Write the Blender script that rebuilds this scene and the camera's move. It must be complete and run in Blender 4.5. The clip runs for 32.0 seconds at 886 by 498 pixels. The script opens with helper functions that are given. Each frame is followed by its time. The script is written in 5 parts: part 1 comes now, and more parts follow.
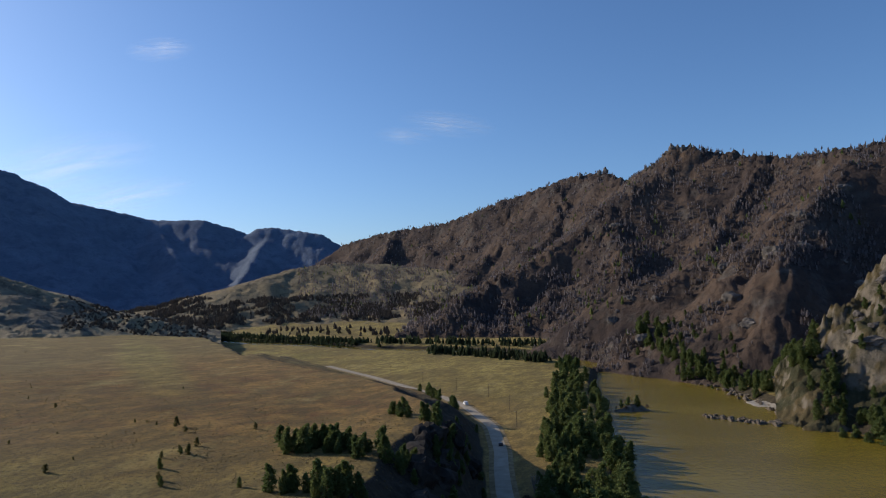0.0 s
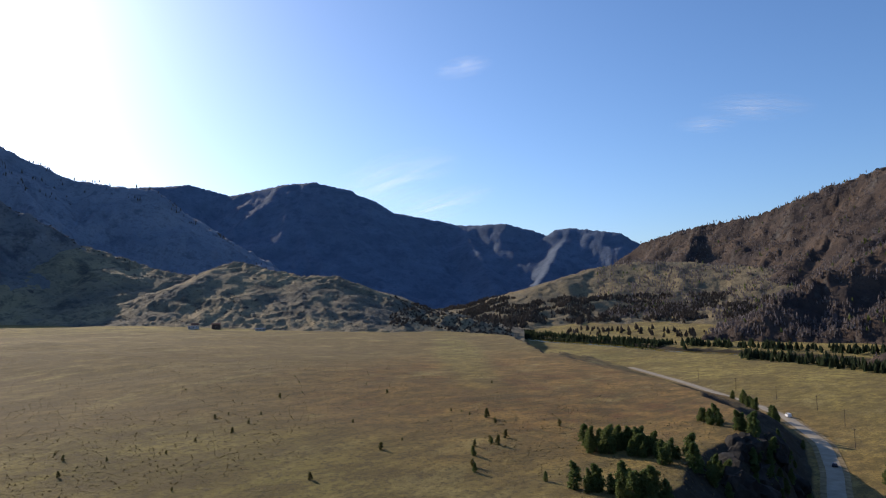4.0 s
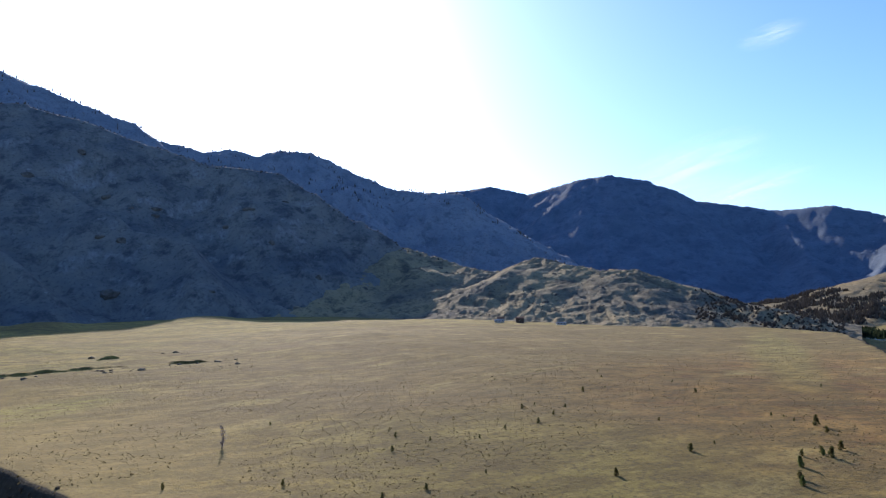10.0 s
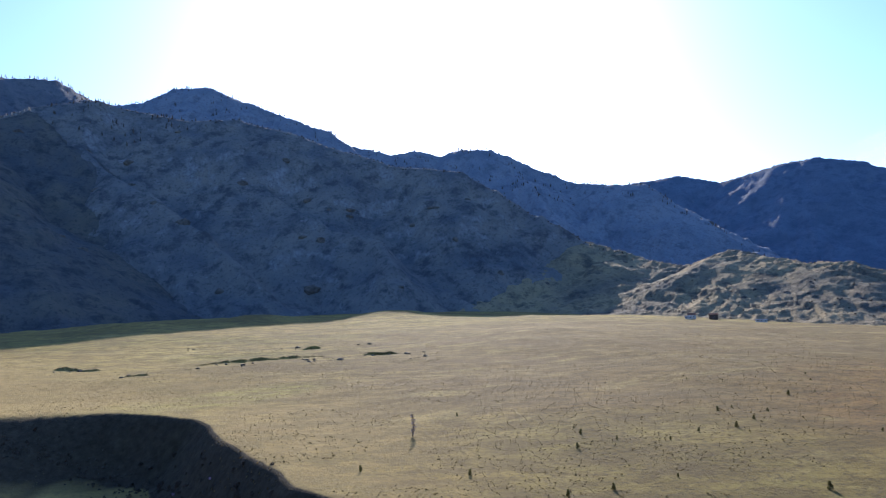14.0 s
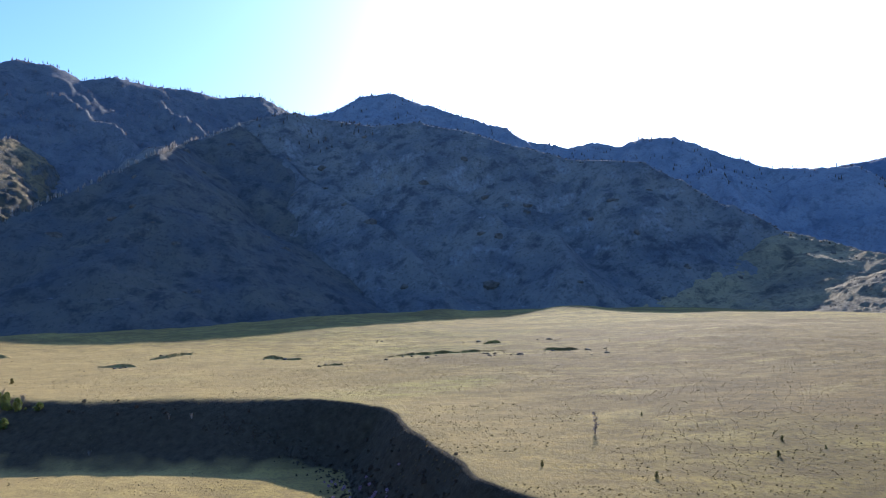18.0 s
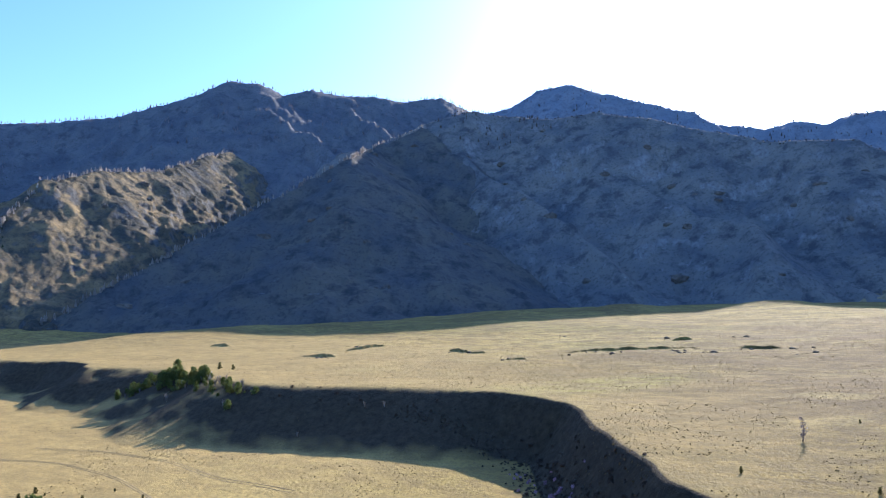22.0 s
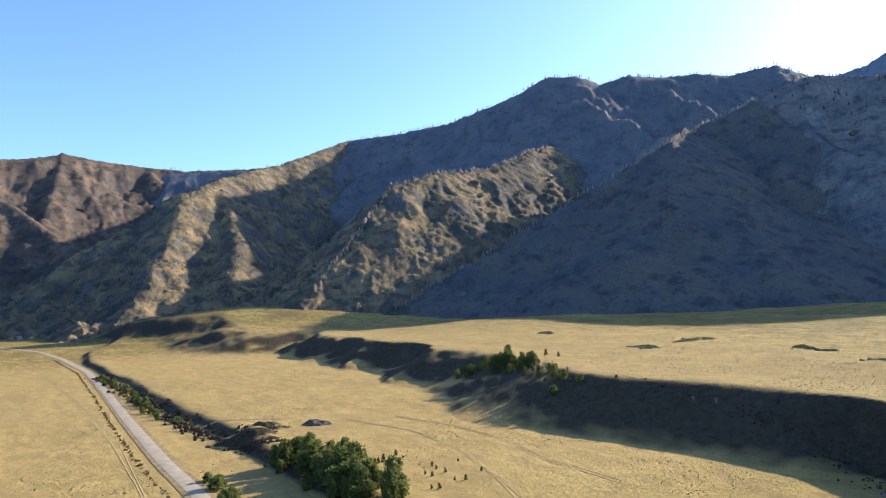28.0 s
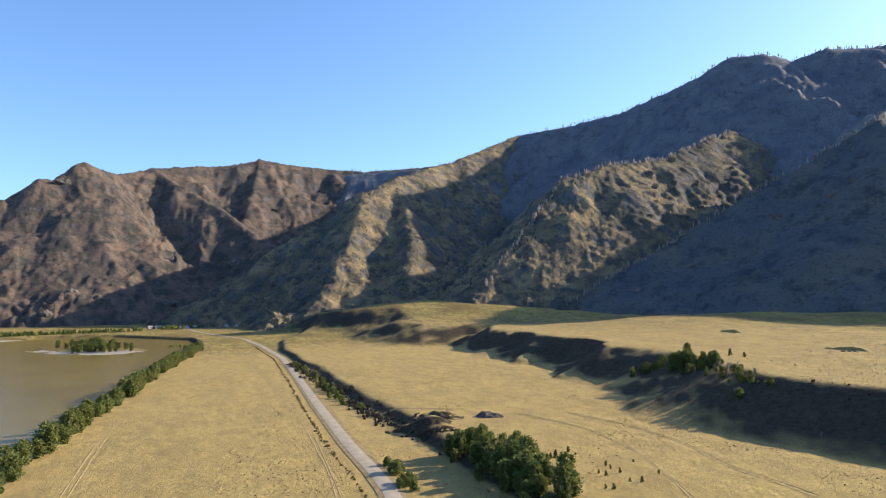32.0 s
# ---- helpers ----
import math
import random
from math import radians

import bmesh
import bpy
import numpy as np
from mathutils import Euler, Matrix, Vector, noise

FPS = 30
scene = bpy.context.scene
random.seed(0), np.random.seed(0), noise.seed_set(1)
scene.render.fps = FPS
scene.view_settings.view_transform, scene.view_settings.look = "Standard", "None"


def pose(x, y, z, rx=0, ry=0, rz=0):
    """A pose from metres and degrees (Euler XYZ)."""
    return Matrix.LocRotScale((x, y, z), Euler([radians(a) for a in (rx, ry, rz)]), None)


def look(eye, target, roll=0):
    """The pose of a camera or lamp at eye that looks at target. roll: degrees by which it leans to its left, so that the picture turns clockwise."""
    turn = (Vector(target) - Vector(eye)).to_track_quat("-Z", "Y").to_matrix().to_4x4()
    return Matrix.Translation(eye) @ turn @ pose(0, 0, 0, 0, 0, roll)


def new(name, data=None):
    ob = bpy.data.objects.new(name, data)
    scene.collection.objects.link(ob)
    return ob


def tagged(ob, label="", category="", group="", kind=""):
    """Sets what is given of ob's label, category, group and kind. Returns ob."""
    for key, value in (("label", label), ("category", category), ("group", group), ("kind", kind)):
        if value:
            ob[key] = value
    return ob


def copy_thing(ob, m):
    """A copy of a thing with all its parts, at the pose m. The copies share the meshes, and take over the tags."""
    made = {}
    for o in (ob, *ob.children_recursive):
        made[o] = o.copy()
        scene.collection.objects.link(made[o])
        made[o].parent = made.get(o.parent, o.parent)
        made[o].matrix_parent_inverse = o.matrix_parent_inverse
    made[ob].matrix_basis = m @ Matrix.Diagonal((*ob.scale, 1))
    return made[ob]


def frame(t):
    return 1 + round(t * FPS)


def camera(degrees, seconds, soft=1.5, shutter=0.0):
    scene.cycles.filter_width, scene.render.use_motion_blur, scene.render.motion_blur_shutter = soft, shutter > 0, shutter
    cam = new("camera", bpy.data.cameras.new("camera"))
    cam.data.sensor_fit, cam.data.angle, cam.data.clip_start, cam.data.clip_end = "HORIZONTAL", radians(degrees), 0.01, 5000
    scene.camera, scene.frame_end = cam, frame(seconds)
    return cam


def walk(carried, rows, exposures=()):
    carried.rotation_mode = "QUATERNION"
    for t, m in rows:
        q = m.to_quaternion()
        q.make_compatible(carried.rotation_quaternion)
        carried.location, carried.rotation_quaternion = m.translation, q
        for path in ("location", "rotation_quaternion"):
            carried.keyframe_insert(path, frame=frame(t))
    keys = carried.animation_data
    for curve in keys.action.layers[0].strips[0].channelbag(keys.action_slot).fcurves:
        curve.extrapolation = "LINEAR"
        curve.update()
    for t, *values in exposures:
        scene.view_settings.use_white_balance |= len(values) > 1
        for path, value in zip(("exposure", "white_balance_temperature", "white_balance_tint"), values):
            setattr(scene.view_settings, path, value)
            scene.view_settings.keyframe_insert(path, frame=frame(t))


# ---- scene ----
cam = camera(65.39, 32.0, soft=1.15)
walk(cam, [
    (0.0, pose(0, 0, 65, 93.54, 1.19, -1.80)),
    (0.5, pose(0, 0, 65, 93.58, 1.21, 1.73)),
    (1.0, pose(0, 0, 65, 93.64, 1.18, 5.44)),
    (1.5, pose(0, 0, 65, 93.69, 1.24, 8.88)),
    (2.0, pose(0, 0, 65, 93.74, 1.21, 12.20)),
    (2.5, pose(0, 0, 65, 93.79, 1.24, 15.34)),
    (3.0, pose(0, 0, 65, 93.87, 1.26, 18.32)),
    (3.5, pose(0, 0, 65, 93.96, 1.24, 20.51)),
    (5.5, pose(0, 0, 65, 94.15, 1.29, 29.17)),
    (6.0, pose(0, 0, 65, 94.17, 1.31, 31.16)),
    (6.5, pose(0, 0, 65, 94.18, 1.33, 33.02)),
    (7.0, pose(0, 0, 65, 94.19, 1.34, 34.85)),
    (7.5, pose(0, 0, 65, 94.21, 1.39, 36.88)),
    (8.0, pose(0, 0, 65, 94.22, 1.44, 38.95)),
    (8.5, pose(0, 0, 65, 94.21, 1.50, 40.94)),
    (9.0, pose(0, 0, 65, 94.19, 1.51, 42.99)),
    (9.5, pose(0, 0, 65, 94.18, 1.54, 45.04)),
    (10.0, pose(0, 0, 65, 94.17, 1.60, 47.04)),
    (10.5, pose(0, 0, 65, 94.17, 1.59, 48.99)),
    (11.0, pose(0, 0, 65, 94.16, 1.57, 50.96)),
    (11.5, pose(0, 0, 65, 94.17, 1.58, 52.91)),
    (12.0, pose(0, 0, 65, 94.19, 1.61, 54.73)),
    (12.5, pose(0, 0, 65, 94.17, 1.57, 56.54)),
    (13.0, pose(0, 0, 65, 94.17, 1.55, 58.42)),
    (13.5, pose(0, 0, 65, 94.15, 1.55, 60.16)),
    (14.0, pose(0, 0, 65, 94.17, 1.51, 62.04)),
    (14.5, pose(0, 0, 65, 94.16, 1.50, 63.90)),
    (16.5, pose(0, 0, 65, 94.14, 1.42, 71.32)),
    (17.0, pose(0, 0, 65, 94.12, 1.43, 73.23)),
    (17.5, pose(0, 0, 65, 94.13, 1.44, 75.01)),
    (18.0, pose(0, 0, 65, 94.14, 1.43, 76.76)),
    (18.5, pose(0, 0, 65, 94.16, 1.43, 78.15)),
    (19.0, pose(0, 0, 65, 94.17, 1.45, 80.00)),
    (19.5, pose(0, 0, 65, 94.14, 1.47, 81.94)),
    (20.0, pose(0, 0, 65, 94.11, 1.47, 83.85)),
    (20.5, pose(0, 0, 65, 94.09, 1.49, 85.85)),
    (21.0, pose(0, 0, 65, 94.09, 1.48, 87.81)),
    (21.5, pose(0, 0, 65, 94.07, 1.43, 89.67)),
    (22.0, pose(0, 0, 65, 94.08, 1.49, 91.70)),
    (22.5, pose(0, 0, 65, 94.08, 1.47, 93.76)),
    (23.0, pose(0, 0, 65, 94.07, 1.46, 95.81)),
    (23.5, pose(0, 0, 65, 94.02, 1.40, 97.95)),
    (24.0, pose(0, 0, 65, 94.03, 1.42, 100.20)),
    (24.5, pose(0, 0, 65, 93.99, 1.38, 102.43)),
    (25.0, pose(0, 0, 65, 93.94, 1.29, 104.59)),
    (25.5, pose(0, 0, 65, 93.91, 1.28, 106.78)),
    (27.5, pose(0, 0, 65, 93.87, 1.20, 115.70)),
    (28.0, pose(0, 0, 65, 93.83, 1.19, 117.90)),
    (28.5, pose(0, 0, 65, 93.82, 1.13, 119.60)),
    (29.0, pose(0, 0, 65, 93.75, 1.10, 120.98)),
    (29.5, pose(0, 0, 65, 93.73, 1.06, 122.49)),
    (30.0, pose(0, 0, 65, 93.68, 1.00, 124.44)),
    (30.5, pose(0, 0, 65, 93.65, 0.96, 126.30)),
    (31.0, pose(0, 0, 65, 93.60, 0.95, 128.53)),
    (31.5, pose(0, 0, 65, 93.62, 0.85, 130.57)),
    (32.0, pose(0, 0, 65, 93.62, 0.76, 131.96)),
], exposures=[
    (0.0, -0.42, 5500, 11), (2.0, -0.55, 5500, 11), (3.0, -0.32, 5550, 12), (6.0, -0.15, 5600, 13), (9.0, 0.2, 5350, 13), (13.0, 0.5, 5150, 15),
    (19.0, 0.72, 5050, 13), (23.0, 1.06, 5150, 15), (28.0, 0.96, 5750, 12), (32.0, 0.76, 5850, 11)])

# ---- sky and sun ----
SUN_AZ, SUN_EL = 63.0, 23.5          # degrees left of north, degrees up
world = bpy.data.worlds.new("world")
scene.world = world
world.use_nodes = True
wn, wl = world.node_tree.nodes, world.node_tree.links
sky = wn.new("ShaderNodeTexSky")
sky.sky_type, sky.sun_disc = "NISHITA", False
sky.sun_elevation, sky.sun_rotation = radians(SUN_EL), radians(-SUN_AZ)
sky.air_density, sky.dust_density, sky.ozone_density, sky.altitude = 1.0, 1.15, 4.0, 500
wl.new(sky.outputs[0], wn["Background"].inputs[0])
wn["Background"].inputs[1].default_value = 0.15
sun = new("sun", bpy.data.lights.new("sun", "SUN"))
sun.data.energy, sun.data.angle, sun.data.color = 5.6, radians(0.5), (1.0, 0.80, 0.55)
sa, se = radians(SUN_AZ), radians(SUN_EL)
sun_from = Vector((-math.sin(sa) * math.cos(se), math.cos(sa) * math.cos(se), math.sin(se)))
sun.matrix_world = look(sun_from * 3000, (0, 0, 0))


# ---- noise ----
def hash2(ix, iy, seed):
    h = (ix.astype(np.int64) * 374761393 + iy.astype(np.int64) * 668265263 + seed * 974634777) & 0xFFFFFFFF
    h = ((h ^ (h >> 13)) * 1274126177) & 0xFFFFFFFF
    return h ^ (h >> 16)


def grad_noise(x, y, seed=0):
    """Gradient noise of about -1 to 1, one cell a unit."""
    ix, iy = np.floor(x), np.floor(y)
    fx, fy = x - ix, y - iy
    u, v = fx ** 3 * (fx * (fx * 6 - 15) + 10), fy ** 3 * (fy * (fy * 6 - 15) + 10)

    def corner(dx, dy):
        a = hash2(ix + dx, iy + dy, seed) * (2 * math.pi / 4294967296.0)
        return np.cos(a) * (fx - dx) + np.sin(a) * (fy - dy)

    low = corner(0, 0) * (1 - u) + corner(1, 0) * u
    top = corner(0, 1) * (1 - u) + corner(1, 1) * u
    return 1.5 * (low * (1 - v) + top * v)


def fbm(x, y, size, octaves, seed=0, gain=0.5):
    total, amp = np.zeros_like(x), 1.0
    for k in range(octaves):
        total += amp * grad_noise(x / size, y / size, seed + k)
        amp, size = amp * gain, size / 2.03
    return total


def ridged(x, y, size, octaves, seed=0, gain=0.55):
    total, amp = np.zeros_like(x), 1.0
    for k in range(octaves):
        total += amp * (0.5 - 1.6 * np.abs(grad_noise(x / size, y / size, seed + k)))
        amp, size = amp * gain, size / 2.03
    return total


def step(v, a, b):
    s = np.clip((v - a) / (b - a), 0, 1)
    return s * s * (3 - 2 * s)


# ---- the plan ----
def inside(x, y, poly):
    """Distance to a closed polygon's edge, positive inside."""
    far, within = np.full_like(x, 1e18), np.zeros(x.shape, bool)
    for (ax, ay), (bx, by) in zip(poly, poly[1:] + poly[:1]):
        ex, ey = bx - ax, by - ay
        s = np.clip(((x - ax) * ex + (y - ay) * ey) / (ex * ex + ey * ey), 0, 1)
        far = np.minimum(far, (x - ax - s * ex) ** 2 + (y - ay - s * ey) ** 2)
        if ey:
            within ^= ((ay > y) != (by > y)) & (x < ax + (y - ay) * ex / ey)
    return np.where(within, 1, -1) * np.sqrt(far)


def along(x, y, line):
    """Distance to an open line, the length along it, and the height where the line has one."""
    far, run, high, start = np.full_like(x, 1e18), np.zeros_like(x), np.zeros_like(x), 0.0
    for a, b in zip(line, line[1:]):
        ex, ey = b[0] - a[0], b[1] - a[1]
        size = math.hypot(ex, ey)
        s = np.clip(((x - a[0]) * ex + (y - a[1]) * ey) / size ** 2, 0, 1)
        d = (x - a[0] - s * ex) ** 2 + (y - a[1] - s * ey) ** 2
        near = d < far
        far, run = np.where(near, d, far), np.where(near, start + s * size, run)
        if len(a) > 2:
            high = np.where(near, a[2] + s * (b[2] - a[2]), high)
        start += size
    return np.sqrt(far), run, high


UPPER = [(-14, 135), (-6, 160), (-3, 190), (4, 215), (8, 240), (4, 265), (-16, 310), (-52, 370), (-105, 450), (-150, 560), (-210, 690), (-340, 800), (-600, 950), (-1500, 1500),
         (-4500, 1500), (-4500, -3000), (-1200, -1500), (-830, -1080), (-740, -960), (-745, -760), (-672, -672), (-628, -596), (-668, -520), (-585, -455), (-552, -392), (-504, -300),
         (-456, -228), (-430, -187), (-345, -111), (-330, -84), (-315, -29), (-290, 12), (-260, 34), (-208, 36), (-150, 38), (-60, 75), (-30, 105)]
MIDDLE = [(16, 60), (19, 130), (22, 230), (20, 310), (0, 410), (-40, 500), (-100, 600), (-180, 700), (-320, 800), (-600, 960), (-1500, 1500),
          (-4500, 1500), (-4500, -3000), (-1300, -1600), (-900, -1100), (-560, -800), (-430, -620), (-392, -540), (-374, -485),
          (-281, -320), (-239, -232), (-212, -185), (-175, -111), (-110, -40), (-30, 30)]
RIVER = [(-506, -938), (-431, -799), (-348, -686), (-254, -555), (-145, -396), (-87, -310), (-10, -200), (30, -80), (50, 60), (65, 180),
         (71, 234), (84, 298), (101, 375), (116, 455), (147, 576), (133, 647), (91, 731), (20, 776), (-65, 820), (-151, 901), (-228, 951),
         (-351, 1098), (-620, 1330), (-640, 1420), (-395, 1200), (-250, 1040), (-161, 985), (-70, 880), (0, 845), (90, 785), (150, 720),
         (195, 640), (192, 560), (203, 465), (193, 346), (201, 300), (215, 200), (230, 0), (200, -200), (100, -420), (-50, -700),
         (-200, -1000), (-358, -1292), (-440, -1290), (-509, -1224), (-540, -1021)]
ROAD = [(26, 100), (25, 221), (28, 256), (31, 282), (33, 335), (28, 366), (23, 398), (11, 432), (-11, 479), (-39, 541), (-57, 575), (-85, 630)]
ROAD_SOUTH = [(26, 100), (5, 20), (-60, -60), (-120, -115), (-160, -168), (-176, -195), (-196, -231), (-220, -271), (-258, -334), (-327, -446), (-418, -597),
              (-505, -768), (-572, -918), (-603, -1054), (-640, -1180), (-720, -1400)]
ROAD = ROAD[::-1] + ROAD_SOUTH[1:]


FANS = [(-800, 60, 48, 6), (-790, 178, 46, 9), (-745, 330, 55, 9), (-600, 580, 90, 3), (-700, -330, 80, 5), (-850, -740, 150, 20), (-830, -880, 130, 14)]


def ground_height(x, y):
    up, mid, water = inside(x, y, UPPER), inside(x, y, MIDDLE), inside(x, y, RIVER)
    wob = 4 * fbm(x, y, 60, 3, 11)
    bank = (wob + 1.6 * ridged(x, y, 24, 3, 12)) * (0.35 + 0.65 * step(-y, 90, 180) + 0.65 * step(y, 60, 120))
    north = (x > -120) & (y > 90)
    out = np.where(north, 22 + 60 * step(y, 250, 400), 42 + 15 * step(-y, 105, 150) - 20 * step(-y, 230, 300) + 46 * step(-y, 450, 640) - 30 * step(y, -25, 25))
    bank += step(-y, 120, 210) * 15 * fbm(x, y, 75, 3, 13)
    rise = np.clip((up + bank + out) / (out + 6), 0, 1)
    rise = 0.3 * step(rise, 0, 1) + 0.7 * np.minimum(rise * 1.08, 1) - 0.04 * np.sin(math.pi * rise)
    z = 4 * step(mid + 0.5 * wob, -7, 5) + 21 * rise
    back = np.clip(up - 40, 0, 500)
    z += step(y, -1200, -500) * 0.042 * back
    for fx, fy, fr, fh in FANS:
        z += fh * np.exp(-((x - fx) ** 2 + (y - fy) ** 2) / fr ** 2)
    z += 0.03 * np.clip(y - 960, 0, 900) * step(-water, 0, 150) * step(-up, -50, 50)
    z += 0.05 * np.clip(x - 215, 0, 300) * step(-water, 5, 60)
    z += step(up, 30, 200) * (2.2 * fbm(x, y, 170, 4, 21)) + 0.35 * fbm(x, y, 35, 4, 31)
    z -= 9 * step(water + 0.3 * wob, -10, 6)
    dr, _, _ = along(x, y, ROAD)
    road_z = 0.0
    return z * step(dr, 5, 16) + (1 - step(dr, 5, 16)) * np.where(np.abs(z) < 30, road_z, z)


SPINES = {
    'wooded': [
        [(821, 220, 230), (779, 450, 224), (707, 707, 238), (660, 942, 260), (630, 1137, 278), (583, 1251, 311), (540, 1292, 327), (500, 1329, 331), (487, 1398, 315), (488, 1566, 310), (465, 1760, 363), (398, 1858, 363), (337, 1951, 350), (246, 2035, 328), (152, 2115, 299), (50, 2199, 277), (-81, 2319, 272), (-270, 2485, 240), (-362, 2575, 156)],
        [(520, 1300, 322), (425, 1271, 258), (333, 1236, 200), (229, 1188, 133), (129, 1133, 89), (64, 1078, 57)],
        [(246, 2035, 328), (264, 1831, 211), (144, 1644, 137)],
        [(614, 1180, 290), (499, 1069, 189), (398, 961, 105), (344, 896, 57)],
        [(333, 1236, 200), (323, 1083, 128), (292, 967, 69)],
        [(383, 1881, 359), (352, 1684, 246), (276, 1535, 169)],
        [(-80, 2299, 270), (-110, 2097, 186)],
    ],
    'spur': [
        [(779, 450, 224), (622, 622, 214), (458, 656, 189), (426, 666, 180), (366, 666, 140), (315, 681, 108), (260, 693, 81), (199, 723, 53), (182, 758, 35), (155, 785, 6)],
        [(426, 666, 180), (347, 614, 132), (297, 561, 87), (265, 516, 39)],
        [(366, 666, 140), (267, 592, 72), (227, 545, 24)],
    ],
    'cliff': [
        [(553, 319, 166), (437, 366, 125), (315, 375, 91), (265, 385, 72), (242, 386, 56), (226, 389, 34), (218, 388, 12)],
    ],
    'bench': [
        [(-499, 1372, 24), (-430, 1541, 62), (-382, 1708, 105), (-310, 1854, 137), (-217, 1908, 149), (-98, 1877, 141), (0, 1830, 129), (119, 1696, 107), (167, 1591, 73)],
    ],
    'far': [
        [(-3026, 2041, 578), (-2624, 2464, 622), (-2446, 2641, 648), (-2231, 2697, 582), (-1970, 2771, 628), (-1825, 2810, 632), (-1685, 2895, 596), (-1495, 2998, 482), (-1177, 3083, 406), (-952, 3055, 401), (-757, 3058, 335), (-697, 3021, 358), (-618, 3038, 358), (-423, 2970, 322), (-329, 2982, 264), (-101, 2898, 166)],
        [(-1825, 2810, 632), (-1450, 2511, 319), (-1205, 2304, 133), (-976, 2193, 44)],
        [(-1177, 3083, 406), (-912, 2647, 187), (-773, 2378, 65)],
        [(-645, 3032, 358), (-653, 2620, 159), (-641, 2313, 44)],
    ],
    'back': [
        [(-1065, 1466, 97), (-1139, 1490, 160), (-1325, 1498, 268), (-1448, 1468, 322), (-1498, 1472, 386), (-1562, 1441, 394), (-1695, 1382, 415), (-1799, 1351, 466), (-1874, 1245, 527), (-1904, 1199, 551), (-1952, 1118, 556), (-2011, 1065, 540), (-2048, 990, 561), (-2109, 948, 556), (-2219, 847, 600), (-2250, 761, 653), (-2347, 655, 713), (-2448, 507, 782), (-2468, 400, 825), (-2544, 303, 829), (-2617, 206, 788), (-2750, 0, 776)],
    ],
    'front': [
        [(-1773, -313, 448), (-1764, -204, 459), (-1737, -97, 509), (-1704, 30, 528), (-1702, 89, 518), (-1640, 230, 487), (-1598, 331, 490), (-1485, 477, 425), (-1369, 612, 359), (-1229, 704, 327), (-1163, 744, 281), (-1083, 796, 221), (-1019, 840, 167), (-929, 869, 125)],
        [(-1703, 45, 528), (-1596, 0, 413), (-1463, 59, 321), (-1337, 138, 251), (-1245, 195, 195), (-1087, 251, 96)],
        [(-1401, 334, 309), (-1265, 377, 232), (-1194, 402, 195), (-1107, 463, 170), (-1009, 449, 111)],
    ],
    'low': [
        [(-1019, 855, 165), (-966, 870, 145), (-894, 888, 122), (-797, 897, 108), (-727, 891, 127), (-683, 875, 117), (-627, 867, 108), (-536, 868, 98), (-437, 855, 65), (-340, 833, 41), (-286, 822, 18), (-258, 810, 12)],
    ],
    'pyramid': [
        [(-1665, -87, 481), (-1598, -196, 422), (-1305, -211, 334), (-1193, -344, 240), (-1057, -453, 139), (-964, -513, 84), (-897, -561, 37)],
        [(-1307, -195, 332), (-1238, -104, 246), (-1149, -34, 156), (-1104, 12, 119), (-1032, 76, 51)],
    ],
    'main': [
        [(-1928, -2298, 583), (-2155, -1940, 592), (-2185, -1751, 635), (-2242, -1593, 690), (-2300, -1415, 703), (-2359, -1207, 731), (-2384, -1037, 776), (-2389, -893, 820), (-2368, -802, 848), (-2396, -714, 844), (-2468, -643, 820), (-2541, -549, 860), (-2611, -456, 855), (-2677, -352, 870), (-2741, -221, 859), (-2799, -73, 889), (-2850, 30, 850), (-2889, 253, 815)],
    ],
    'lefts': [
        [(-2242, -1593, 690), (-1771, -1545, 509), (-1394, -1434, 400), (-1190, -1350, 321), (-1076, -1393, 238), (-970, -1433, 165), (-876, -1480, 95), (-850, -1496, 44)],
        [(-1394, -1434, 400), (-1177, -1157, 209), (-992, -988, 87), (-861, -947, 54)],
        [(-1190, -1350, 321), (-996, -1187, 160), (-862, -1103, 65)],
    ],
    'mids': [
        [(-1844, -635, 479), (-1506, -674, 362), (-1323, -707, 329), (-1191, -736, 287), (-1099, -730, 222), (-1010, -720, 152), (-929, -711, 100), (-878, -696, 43)],
        [(-1323, -707, 329), (-1142, -620, 167), (-996, -575, 65)],
        [(-1191, -736, 287), (-1066, -653, 152)],
    ],
    'downs': [
        [(-2364, -1847, 621), (-2229, -2007, 621), (-2129, -2114, 610), (-2003, -2233, 594), (-1872, -2345, 605), (-1730, -2390, 606), (-1588, -2427, 618), (-1451, -2453, 578), (-1332, -2463, 564), (-1145, -2445, 527), (-1008, -2397, 481), (-858, -2295, 488), (-769, -2273, 424), (-726, -2288, 424), (-620, -2267, 345), (-399, -2265, 266), (-77, -2199, 296)],
        [(-1145, -2445, 527), (-1173, -2253, 440), (-1208, -2051, 340), (-1210, -1814, 225), (-1196, -1616, 121), (-1182, -1513, 45)],
        [(-858, -2295, 488), (-769, -2147, 305), (-718, -1973, 138), (-710, -1848, 30)],
        [(-847, -2095, 247), (-853, -1952, 184), (-884, -1861, 144), (-887, -1770, 37)],
        [(-1588, -2427, 618), (-1325, -2120, 328), (-1133, -1886, 142)],
        [(-620, -2267, 345), (-664, -2045, 178), (-651, -1891, 30)],
    ],
    'opp': [
        [(-77, -2199, 296), (330, -1871, 332), (700, -1212, 312), (866, -500, 259), (900, 0, 240), (821, 220, 230)],
    ],
}


